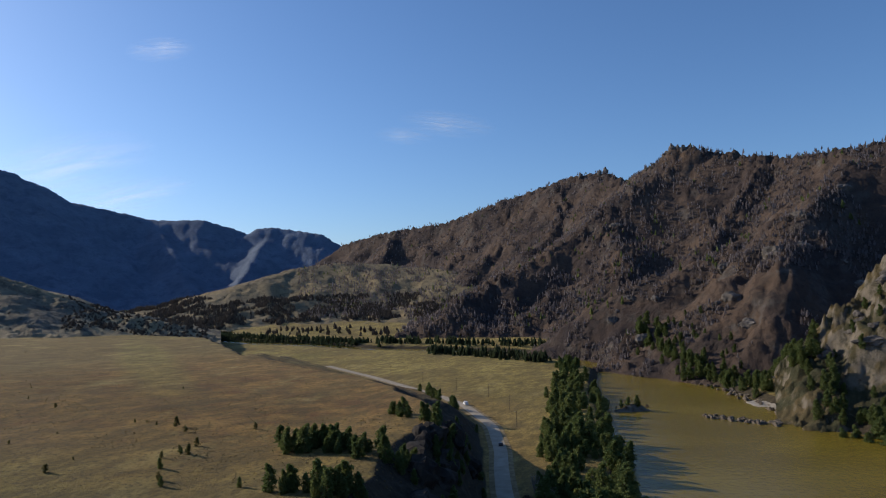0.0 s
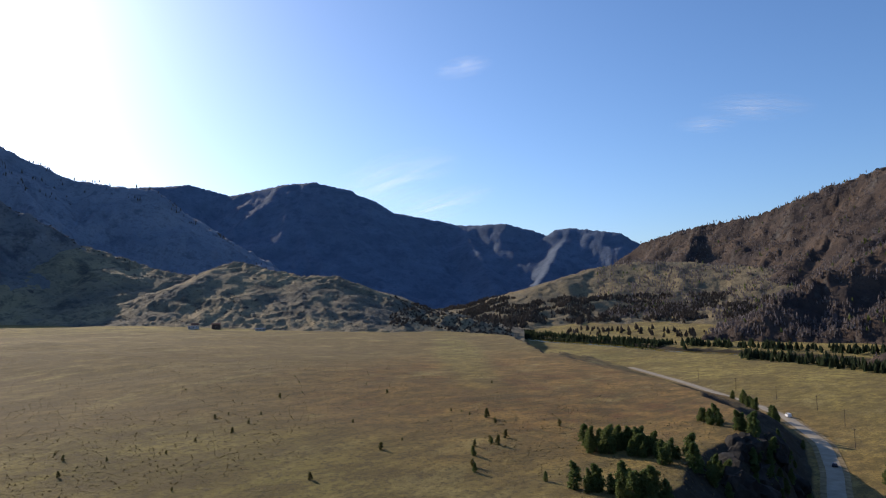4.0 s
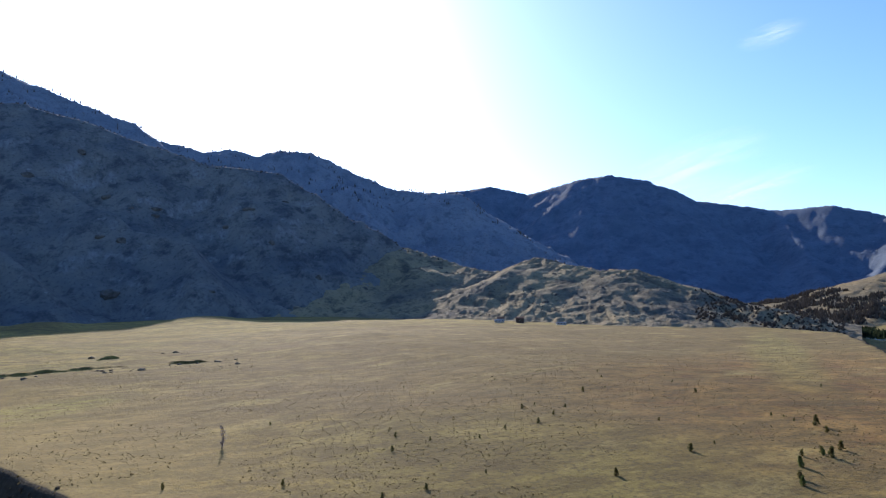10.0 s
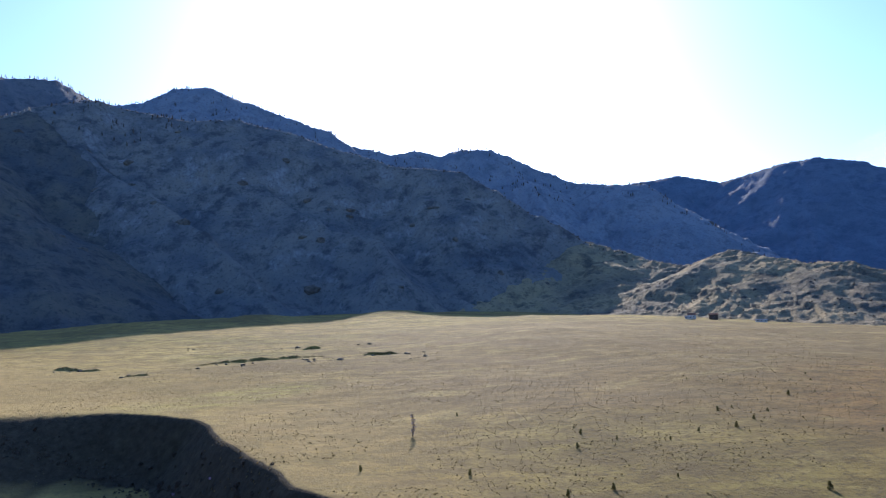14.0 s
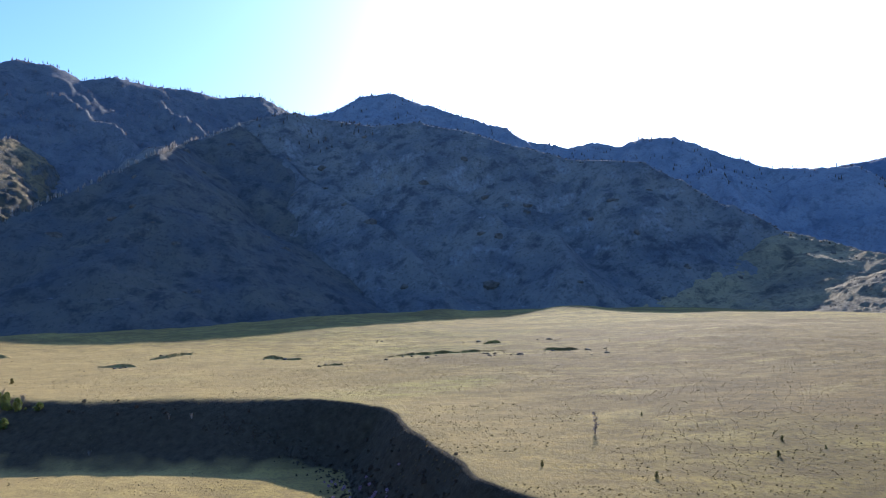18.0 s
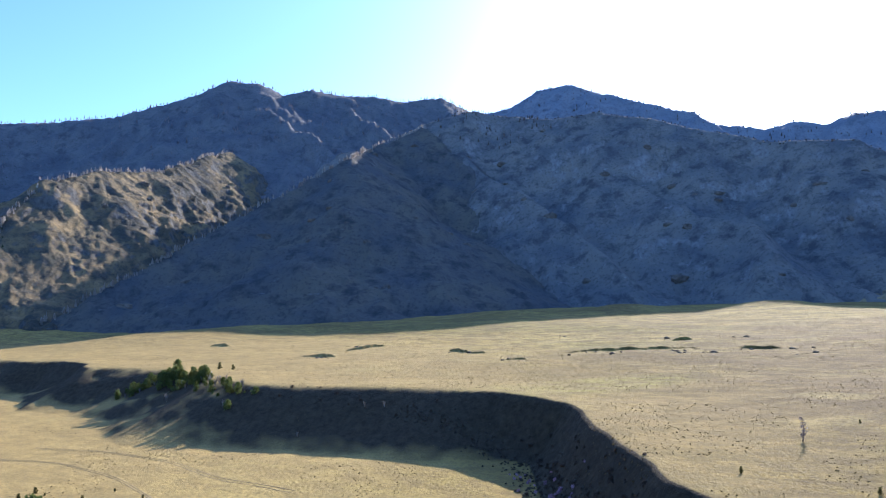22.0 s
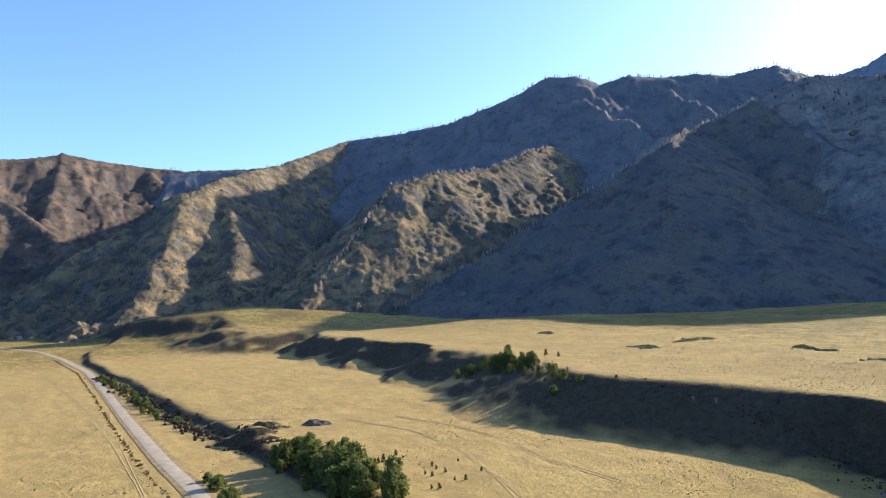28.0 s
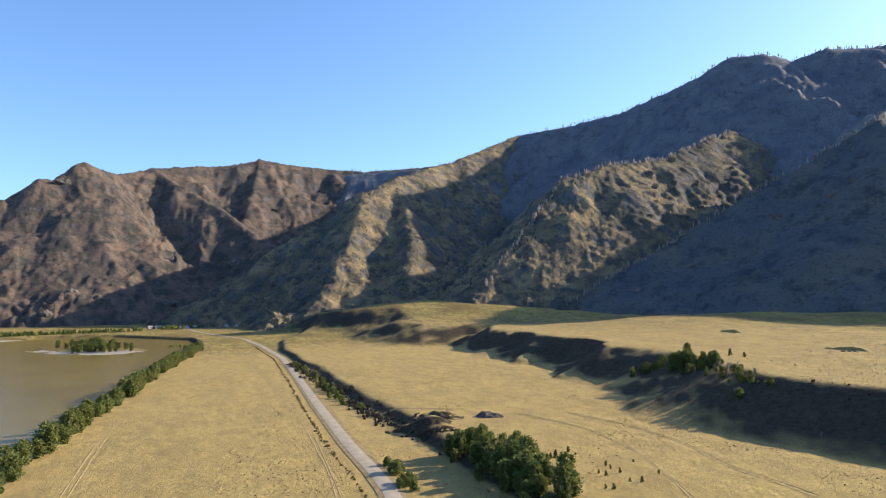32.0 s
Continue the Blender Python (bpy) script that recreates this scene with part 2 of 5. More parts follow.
# ---- materials ----
def nodes_of(name, rough=0.9):
    m = bpy.data.materials.new(name)
    m.use_nodes = True
    n, l = m.node_tree.nodes, m.node_tree.links
    b = n["Principled BSDF"]
    b.inputs["Roughness"].default_value = rough
    b.inputs["Specular IOR Level"].default_value = 0.15
    return m, n, l, b


def coords(n):
    return n.new("ShaderNodeNewGeometry").outputs["Position"]


def noise_tex(n, l, where, size, detail=4, rough=0.55, stretch=None):
    if stretch:
        mp = n.new("ShaderNodeMapping")
        mp.vector_type = "TEXTURE"
        mp.inputs["Scale"].default_value = stretch[:3]
        if len(stretch) > 3:
            mp.inputs["Rotation"].default_value = (0, 0, radians(stretch[3]))
        l.new(where, mp.inputs[0])
        where = mp.outputs[0]
    t = n.new("ShaderNodeTexNoise")
    t.inputs["Scale"].default_value = 1.0 / size
    t.inputs["Detail"].default_value, t.inputs["Roughness"].default_value = detail, rough
    l.new(where, t.inputs["Vector"])
    return t.outputs["Fac"]


def ramp(n, l, fac, stops):
    r = n.new("ShaderNodeValToRGB")
    while len(r.color_ramp.elements) < len(stops):
        r.color_ramp.elements.new(0.5)
    for e, (p, c) in zip(r.color_ramp.elements, stops):
        e.position, e.color = p, (*c, 1) if len(c) == 3 else (c[0], c[0], c[0], 1)
    l.new(fac, r.inputs[0])
    return r.outputs[0]


def mix(n, l, fac, a, b, mode="MIX"):
    m = n.new("ShaderNodeMix")
    m.data_type, m.blend_type = "RGBA", mode
    for socket, value in ((m.inputs[0], fac), (m.inputs[6], a), (m.inputs[7], b)):
        if isinstance(value, (int, float)):
            socket.default_value = value
        elif isinstance(value, tuple):
            socket.default_value = (*value, 1)
        else:
            l.new(value, socket)
    return m.outputs[2]


def math_node(n, l, op, a, b=0.0):
    m = n.new("ShaderNodeMath")
    m.operation, m.use_clamp = op, op not in ("SUBTRACT",)
    for socket, value in zip(m.inputs, (a, b)):
        if isinstance(value, (int, float)):
            socket.default_value = value
        else:
            l.new(value, socket)
    return m.outputs[0]


def bump(n, l, b, height, strength, distance):
    k = n.new("ShaderNodeBump")
    k.inputs["Strength"].default_value, k.inputs["Distance"].default_value = strength, distance
    l.new(height, k.inputs["Height"])
    l.new(k.outputs[0], b.inputs["Normal"])


def mountain_material(name, grass, dry, rock, scrub, rocky=0.5, wood=0.4, relief=4.5):
    """Grass and dry turf, scrub in drifts, and bare rock where the slope is steep."""
    m, n, l, b = nodes_of(name, 0.95)
    p = coords(n)
    c = ramp(n, l, noise_tex(n, l, p, 110, 10, 0.62), [(0.36, grass), (0.6, dry)])
    c = mix(n, l, ramp(n, l, noise_tex(n, l, p, 34, 9, 0.68), [(0.60 - 0.2 * wood, (0,)), (0.74 - 0.2 * wood, (0.85,))]), c, scrub)
    sep = n.new("ShaderNodeSeparateXYZ")
    l.new(n.new("ShaderNodeNewGeometry").outputs["Normal"], sep.inputs[0])
    steep = math_node(n, l, "SUBTRACT", noise_tex(n, l, p, 40, 10, 0.66), sep.outputs[2])
    rk = ramp(n, l, noise_tex(n, l, p, 9, 8, 0.7, (1, 1, 2.2)), [(0.32, tuple(0.5 * v for v in rock)), (0.5, rock), (0.7, tuple(1.3 * v for v in rock))])
    c = mix(n, l, ramp(n, l, math_node(n, l, "ADD", steep, 0.4), [(0.36 - 0.22 * rocky, (0,)), (0.52 - 0.22 * rocky, (0.9,))]), c, rk)
    c = mix(n, l, ramp(n, l, noise_tex(n, l, p, 6, 4, 0.7), [(0.53, (0,)), (0.64, (0.5,))]), c, tuple(0.75 * v for v in scrub))
    c = mix(n, l, ramp(n, l, noise_tex(n, l, p, 22, 8, 0.72, (1.6, 1.6, 0.6)), [(0.63, (0,)), (0.69, (0.6,))]), c, tuple(1.4 * v for v in rock))
    l.new(c, b.inputs["Base Color"])
    bump(n, l, b, noise_tex(n, l, p, 12, 9, 0.72), 0.8, relief)
    return m


def flat_material(name, a, b_, size, rough=0.9, relief=0.3, fine=None):
    m, n, l, b = nodes_of(name, rough)
    p = coords(n)
    c = ramp(n, l, noise_tex(n, l, p, size, 6, 0.6), [(0.35, a), (0.65, b_)])
    l.new(c, b.inputs["Base Color"])
    bump(n, l, b, noise_tex(n, l, p, size / 4, 5, 0.6), relief, size * 0.1)
    return m


def spot(n, l, p, at, size, turn, edge=0.35):
    """A soft, ragged-edged oval patch on the ground."""
    mp = n.new("ShaderNodeMapping")
    mp.vector_type = "TEXTURE"
    mp.inputs["Location"].default_value = (*at, 25)
    mp.inputs["Rotation"].default_value = (0, 0, radians(turn))
    mp.inputs["Scale"].default_value = (*size, 60)
    l.new(p, mp.inputs[0])
    g = n.new("ShaderNodeTexGradient")
    g.gradient_type = "SPHERICAL"
    l.new(mp.outputs[0], g.inputs[0])
    ragged = math_node(n, l, "MULTIPLY", g.outputs[1], math_node(n, l, "ADD", noise_tex(n, l, p, 30, 7, 0.65), 0.45))
    return ramp(n, l, ragged, [(0.12, (0,)), (0.12 + edge, (1,))])


def grass_material(name, slope_shade=True):
    """Dry turf in drifts and patches; steep terrace banks get scrubby earth, darkened to stand in for shade."""
    m, n, l, b = nodes_of(name, 0.95)
    p = coords(n)
    c = ramp(n, l, noise_tex(n, l, p, 70, 8, 0.62, (2.2, 1, 1, 62)), [(0.34, (0.2, 0.145, 0.041)), (0.5, (0.345, 0.262, 0.07)), (0.66, (0.47, 0.37, 0.098))])
    c = mix(n, l, ramp(n, l, noise_tex(n, l, p, 95, 6, 0.6, (2.0, 1, 1, 75)), [(0.52, (0,)), (0.68, (0.6,))]), c, (0.27, 0.245, 0.06))
    c = mix(n, l, ramp(n, l, noise_tex(n, l, p, 38, 7, 0.65, (1.6, 1, 1, 50)), [(0.53, (0,)), (0.68, (0.6,))]), c, (0.18, 0.123, 0.055))
    c = mix(n, l, math_node(n, l, "MULTIPLY", spot(n, l, p, (-330, -420), (560, 520), 0, 0.2), 0.75), c, (0.47, 0.33, 0.115))
    c = mix(n, l, math_node(n, l, "MULTIPLY", spot(n, l, p, (-270, 400), (400, 430), 0, 0.25), 0.72), c, (0.24, 0.165, 0.07))
    c = mix(n, l, spot(n, l, p, (-60, 330), (190, 230), 10), c, mix(n, l, ramp(n, l, noise_tex(n, l, p, 16, 7, 0.7), [(0.42, (0,)), (0.62, (1,))]), (0.36, 0.22, 0.066), (0.2, 0.108, 0.043)))
    c = mix(n, l, math_node(n, l, "MULTIPLY", spot(n, l, p, (-185, 470), (24, 300), 24), 0.5), c, (0.36, 0.32, 0.085))
    c = mix(n, l, math_node(n, l, "MULTIPLY", spot(n, l, p, (-305, 45), (30, 80), 12), 0.75), c, (0.33, 0.33, 0.055))
    c = mix(n, l, math_node(n, l, "MULTIPLY", spot(n, l, p, (-130, 135), (75, 60), 30), 0.25), c, (0.27, 0.25, 0.055))
    c = mix(n, l, ramp(n, l, noise_tex(n, l, p, 6, 7, 0.75, (1.9, 1, 1, 60)), [(0.43, (0,)), (0.58, (0.72,))]), c, (0.125, 0.094, 0.036))
    c = mix(n, l, ramp(n, l, noise_tex(n, l, p, 19, 8, 0.72, (2.4, 1, 1, 68)), [(0.48, (0,)), (0.62, (0.6,))]), c, (0.15, 0.112, 0.048))
    c = mix(n, l, ramp(n, l, noise_tex(n, l, p, 26, 8, 0.72, (2.0, 1, 1, 80)), [(0.55, (0,)), (0.68, (0.6,))]), c, (0.46, 0.37, 0.13))
    c = mix(n, l, ramp(n, l, noise_tex(n, l, p, 1.4, 4, 0.7), [(0.5, (0,)), (0.62, (0.7,))]), c, (0.105, 0.082, 0.04))
    c = mix(n, l, math_node(n, l, "MULTIPLY", spot(n, l, p, (-260, 170), (330, 300), 0, 0.3), 0.8), c, (0.74, 0.72, 0.62), "MULTIPLY")
    c = mix(n, l, math_node(n, l, "MULTIPLY", spot(n, l, p, (-270, -360), (560, 560), 0, 0.2), 0.5), c, (0.42, 0.31, 0.115))
    # near-black scrub tone by steepness: the terrace banks' shade is put into the colour
    if slope_shade:
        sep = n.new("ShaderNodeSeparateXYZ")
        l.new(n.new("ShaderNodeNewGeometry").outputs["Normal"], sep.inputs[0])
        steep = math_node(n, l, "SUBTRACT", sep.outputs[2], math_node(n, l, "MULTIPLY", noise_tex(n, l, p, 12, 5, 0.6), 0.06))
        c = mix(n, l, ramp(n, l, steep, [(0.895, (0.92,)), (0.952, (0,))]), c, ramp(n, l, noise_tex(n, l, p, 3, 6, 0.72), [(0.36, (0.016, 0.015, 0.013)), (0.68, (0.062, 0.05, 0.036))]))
    l.new(c, b.inputs["Base Color"])
    bump(n, l, b, noise_tex(n, l, p, 1.8, 5, 0.75), 1.0, 0.75)
    return m


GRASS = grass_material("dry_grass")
TURF = grass_material("bank_turf", False)
# blue-grey and lightened, with haze and sun glare painted into the slope colours
WALL_HAZE = mountain_material("steep_slope_haze", (0.127, 0.134, 0.145), (0.221, 0.208, 0.184), (0.239, 0.239, 0.239), (0.071, 0.075, 0.084), 0.3, 0.55)
# darker blue-grey version of the wall colours, deepening the pyramid's shaded side
HILL_SHADE = mountain_material("shaded_turf_hill", (0.092, 0.098, 0.107), (0.146, 0.134, 0.109), (0.139, 0.139, 0.139), (0.050, 0.055, 0.062), 0.3, 0.5)
# paler and bluer than the wall: painted haze sets the back ridge apart
CREST_HAZE = mountain_material("crest_slope_haze", (0.168, 0.194, 0.240), (0.234, 0.252, 0.288), (0.222, 0.240, 0.282), (0.120, 0.138, 0.174), 0.3, 0.45)
# blue tint paints a weaker haze onto the high mountain behind
RIDGE_HAZE = mountain_material("high_slope_haze", (0.112, 0.122, 0.145), (0.165, 0.168, 0.175), (0.155, 0.165, 0.185), (0.075, 0.084, 0.102), 0.3, 0.45)
TURFY = mountain_material("turf_slope", (0.15, 0.138, 0.108), (0.33, 0.265, 0.15), (0.13, 0.12, 0.108), (0.07, 0.068, 0.06), 0.4, 0.5)
SUNNY = mountain_material("sunny_slope", (0.165, 0.138, 0.085), (0.275, 0.215, 0.115), (0.12, 0.10, 0.082), (0.085, 0.075, 0.05), 0.35, 0.45)
WOODED = mountain_material("wooded_slope", (0.05, 0.039, 0.036), (0.105, 0.074, 0.052), (0.1, 0.088, 0.076), (0.036, 0.032, 0.031), 0.4, 0.5, 6.0)
# blue air haze of the distance is mixed into these base colours
FAR_HAZE = mountain_material("far_slope_haze", (0.098, 0.129, 0.184), (0.132, 0.167, 0.230), (0.138, 0.167, 0.218), (0.078, 0.103, 0.155), 0.3, 0.5)
RUGGED = mountain_material("rugged_slope", (0.115, 0.1, 0.07), (0.31, 0.232, 0.12), (0.12, 0.122, 0.122), (0.058, 0.064, 0.06), 0.62, 0.75, 8.0)
RUSSET = mountain_material("russet_slope", (0.085, 0.07, 0.06), (0.175, 0.125, 0.088), (0.115, 0.105, 0.1), (0.048, 0.05, 0.045), 0.4, 0.75)
BLUFF = mountain_material("bluff", (0.07, 0.06, 0.03), (0.14, 0.105, 0.05), (0.2, 0.172, 0.13), (0.042, 0.046, 0.024), 0.55, 0.8, 5.0)
STONE = flat_material("outcrop_stone", (0.08, 0.072, 0.064), (0.18, 0.16, 0.138), 9, 0.95, 0.8)


# ---- landscape ----
def polar_grid(azimuths, radii):
    a, r = np.meshgrid(np.radians(azimuths), radii)
    return -r * np.sin(a), r * np.cos(a)


def grid_mesh(name, x, y, z, keep, material, closed=False):
    rows, cols = x.shape
    index = np.arange(rows * cols).reshape(rows, cols)
    if closed:
        index = np.concatenate([index, index[:, :1]], 1)
        keep = np.concatenate([keep, keep[:, :1]], 1)
    quads = np.stack([index[:-1, :-1], index[1:, :-1], index[1:, 1:], index[:-1, 1:]], -1).reshape(-1, 4)[:, ::-1]
    hold = (keep[:-1, :-1] | keep[1:, :-1] | keep[1:, 1:] | keep[:-1, 1:]).reshape(-1)
    quads = quads[hold]
    used = np.unique(quads)
    back = np.zeros(rows * cols, np.int64)
    back[used] = np.arange(len(used))
    pts = np.stack([x.ravel(), y.ravel(), z.ravel()], 1)[used]
    quads = back[quads]
    me = bpy.data.meshes.new(name)
    me.vertices.add(len(pts)), me.loops.add(len(quads) * 4), me.polygons.add(len(quads))
    me.vertices.foreach_set("co", pts.astype(np.float32).ravel())
    me.loops.foreach_set("vertex_index", quads.astype(np.int32).ravel())
    me.polygons.foreach_set("loop_start", np.arange(0, len(quads) * 4, 4, dtype=np.int32))
    me.polygons.foreach_set("use_smooth", np.ones(len(quads), bool))
    me.update(), me.validate()
    me.materials.append(material)
    return new(name, me)


view = np.arange(-42, 174, 0.22)
rest = np.arange(174, 318, 4.0)
radii = np.concatenate([[0.02, 20, 45, 70, 90], np.exp(np.arange(math.log(105), math.log(4900), 0.0095))])
gx, gy = polar_grid(np.concatenate([view, rest]), radii)
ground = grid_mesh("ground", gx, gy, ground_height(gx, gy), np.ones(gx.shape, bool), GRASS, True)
tagged(ground, "dry yellow-brown grass terraces of a river valley", "ground", kind="structure")


BUILT = []


def side_spurs(spines, slope, base, gap, seed):
    """Ribs that leave the crest lines on both sides and run down to the foot, with shorter ribs on them."""
    rng = random.Random(seed)
    out = []

    def rib(p, way, tall, reach, depth):
        turn = rng.uniform(-0.25, 0.25)
        pts, q = [(p.x, p.y, base + tall)], p.xy
        for k in range(1, 5):
            way = Matrix.Rotation(turn * 0.5 + rng.uniform(-0.18, 0.18), 2) @ way
            q = q + way * reach / 4
            f = k / 4
            pts.append((q.x, q.y, base + tall * (1 - f * (0.86 + 0.18 * f)) + rng.uniform(-0.03, 0.03) * tall * (k < 4)))
        out.append((pts, depth))
        if depth < 2:
            for k in (1, 2, 3):
                for s in (-1, 1):
                    if rng.random() < 0.75:
                        a = Vector(pts[k])
                        rib(a, Matrix.Rotation(s * rng.uniform(0.75, 1.15), 2) @ way, (a.z - base) * 0.93, reach * rng.uniform(0.3, 0.45) * (1 - 0.15 * k), depth + 1)

    for line in spines[:1]:
        left = gap * rng.random()
        for a, b in zip(line, line[1:]):
            a, b = Vector(a), Vector(b)
            size = (b.xy - a.xy).length
            while left < size:
                p = a.lerp(b, left / size)
                tall = (p.z - base) * 0.97
                if tall > 40:
                    t = (b.xy - a.xy).normalized()
                    for s in (-1, 1):
                        way = Matrix.Rotation(rng.uniform(-0.4, 0.4), 2) @ Vector((-t.y * s, t.x * s))
                        rib(p, way, tall, tall / slope * rng.uniform(1.25, 1.6), 1)
                left += gap * rng.uniform(0.7, 1.4)
            left -= size
    return out


def mountain_height(x, y, spines, ribs, slope, rough, seed, rounding, base, fall, crags, ledges=0.0, grain=1.0):
    """The crest lines with their falling flanks, the ribs, and gullies along the direction of fall."""
    shape = x.shape
    x, y = x.ravel(), y.ravel()
    wx, wy = 20 * fbm(x, y, 130, 3, seed + 70), 20 * fbm(x, y, 130, 3, seed + 80)
    total = np.zeros_like(x)
    near = np.full_like(x, 1e9)

    def flank(px, py, qx, qy, line, steep, soft):
        top, least = np.full_like(px, -900.0), np.full_like(px, 1e9)
        for a, b in zip(line, line[1:]):
            d, _, high = along(qx, qy, (a, b))
            d0, _, _ = along(px, py, (a, b))
            least = np.minimum(least, d0)
            d = d * step(d0, 0, 60) + d0 * (1 - step(d0, 0, 60))
            tall = np.maximum(high - base, 25)
            u = steep * (np.sqrt(d * d + soft ** 2) - soft) / tall
            top = np.maximum(top, high - tall * np.where(u < 1.6, u - 0.18 * u * u, 1.139 + 0.42 * (u - 1.6)))
        return least, np.exp(np.clip((top - 100) / 6, -60, 140))

    for line in spines:
        d0, add = flank(x, y, x + wx, y + wy, line, slope, rounding)
        near, total = np.minimum(near, d0), total + add
    for line, depth in ribs:
        pts = np.array(line)
        pad = (pts[:, 2].max() - base) * 0.75 + 30
        m = (x > pts[:, 0].min() - pad) & (x < pts[:, 0].max() + pad) & (y > pts[:, 1].min() - pad) & (y < pts[:, 1].max() + pad)
        if m.any():
            _, add = flank(x[m], y[m], x[m] + wx[m], y[m] + wy[m], line, slope * (1.35 if depth == 1 else 1.6), rounding * 0.6)
            total[m] += add
    z = 100 + 6 * np.log(total + 1e-30)
    c, s = math.cos(radians(fall)), math.sin(radians(fall))
    down, across = -x * s + y * c, x * c + y * s
    grow = step(near, 5, 130)
    z += rough * grow * 8 * grain * ridged(across + 0.5 * wx, down * 0.5 + 0.3 * wy, 80 * grain, 6, seed, 0.6)
    z += rough * (0.12 + 0.88 * grow) * 4.5 / max(1.0, grain) * ridged(x, y, 36, 5, seed + 40, 0.68)
    if ledges:
        q = (z + 0.35 * across + 16 * fbm(x, y, 90, 3, seed + 90)) / 18
        part_ = q - np.floor(q)
        shelf = 18 * (step(part_, 0.62, 1.0) - part_)
        z += ledges * grow * shelf * step(fbm(x, y, 110, 4, seed + 95), -0.35, 0.25)
    z += crags * 4.5 * (1 - step(near, 10, 60)) * (ridged(x, y, 26, 4, seed + 60, 0.6) - 0.2)
    return z.reshape(shape)


def outcrop_mesh(seed):
    """A stepped rock rib, about two units long."""
    bm = bmesh.new()
    bmesh.ops.create_icosphere(bm, subdivisions=3, radius=1)
    off = Vector((seed * 5.1, seed * 2.3, seed))
    for v in bm.verts:
        k = 1 + 0.4 * noise.noise(v.co * 1.3 + off) + 0.3 * noise.noise(v.co * 3.1 + off) + 0.14 * noise.noise(v.co * 7 + off)
        v.co *= k
        v.co.z = 0.6 * v.co.z + 0.4 * round(v.co.z * 5) / 5
    me = bpy.data.meshes.new("outcrop")
    bm.to_mesh(me)
    bm.free()
    me.materials.append(STONE)
    return me


OUTCROP_MESHES = [outcrop_mesh(k) for k in range(5)]


def mountain(name, label, key, azimuths, distances, material, slope=0.62, rough=1.0, seed=1, fine=0.16, rounding=14, base=35, fall=None, sink=4,
             crags=1.0, gap=170, rocks=22, rock_size=9, ledges=0.3, grain=1.0, radial=0.04):
    a = np.arange(azimuths[0], azimuths[1], fine)
    r = np.exp(np.arange(math.log(distances[0]), math.log(distances[1]), fine * radial))
    x, y = polar_grid(a, r)
    fall = sum(azimuths) / 2 if fall is None else fall
    ribs = side_spurs(SPINES[key], slope, base, gap, seed) if gap else []
    shape = (SPINES[key], ribs, slope, rough, seed, rounding, base, fall, crags, ledges, grain)
    z = mountain_height(x, y, *shape)
    g = ground_height(x, y)
    ob = grid_mesh(name, x, y, np.maximum(z, g - 25), z > g - sink, material)
    BUILT.append((azimuths, distances, shape))
    rng = random.Random(seed)
    rows, cols = np.where(z[:-6, :] - g[:-6, :] > 25)
    for _ in range(rocks if len(rows) else 0):
        k = rng.randrange(len(rows))
        i, j = int(rows[k]), int(cols[k])
        if z[i + 5, j] < z[i, j] + 3:
            continue
        s = rock_size * rng.uniform(0.5, 1.3)
        piece = new("outcrop", rng.choice(OUTCROP_MESHES))
        piece.parent = ob
        piece.matrix_basis = pose(x[i, j], y[i, j], z[i, j] - s * 0.3, 0, 0, a[j] + rng.uniform(-35, 35)) @ Matrix.Diagonal((s * rng.uniform(0.8, 1.7), s * 0.7, s * rng.uniform(0.6, 1.0), 1))
    return tagged(ob, label, "mountain")


def total_height(x, y):
    z = ground_height(x, y)
    azimuth, distance = np.degrees(np.arctan2(-x, y)) % 360, np.hypot(x, y)
    azimuth = np.where(azimuth > 317, azimuth - 360, azimuth)
    for azimuths, distances, shape in BUILT:
        m = (azimuth > azimuths[0]) & (azimuth < azimuths[1]) & (distance > distances[0]) & (distance < distances[1])
        if m.any():
            z[m] = np.maximum(z[m], mountain_height(x[m], y[m], *shape))
    return z


mountain("mountain", "brown rocky mountain covered with bare larch wood", "wooded", (-42, 12), (560, 3000), WOODED, 0.95, 1.3, 5, base=20, fall=20, crags=2.5, gap=0, rocks=14)
def pinnacles(owner, spots, seed):
    """Broken rock towers standing on a crest, parts of their mountain."""
    rng = random.Random(seed)
    for x, y, z, wide, tall in spots:
        for _ in range(3):
            piece = new("rock_tower", rng.choice(OUTCROP_MESHES))
            piece.parent = owner
            k = rng.uniform(0.45, 1)
            piece.matrix_basis = pose(x + rng.gauss(0, wide * 0.7), y + rng.gauss(0, wide * 0.5), z - 4, rng.uniform(-8, 8), rng.uniform(-8, 8), rng.uniform(0, 90)) @ Matrix.Diagonal((wide * k * 0.7, wide * k * 0.6, tall * k, 1))


pinnacles(bpy.data.objects["mountain"], [(507, 1329, 331, 13, 20), (496, 1352, 325, 11, 16), (488, 1400, 313, 10, 16), (487, 1470, 310, 9, 15), (486, 1540, 308, 10, 18),
                                         (468, 1740, 358, 13, 20), (440, 1800, 362, 12, 16), (337, 1951, 350, 12, 14), (520, 1310, 328, 14, 18)], 6)
mountain("mountain_spur", "steep brown mountain spur with rock outcrops above the river", "spur", (-42, -4), (430, 1300), WOODED, 1.25, 1.9, 9, base=0, fall=20, gap=0, rocks=60, ledges=0.6, rock_size=6)
mountain("rock_bluff", "pale grey rock bluff over the river bank", "cliff", (-42, -27), (330, 800), BLUFF, 1.5, 2.0, 15, 0.12, base=0, rounding=4, gap=40, rocks=80, rock_size=4, crags=2.0)
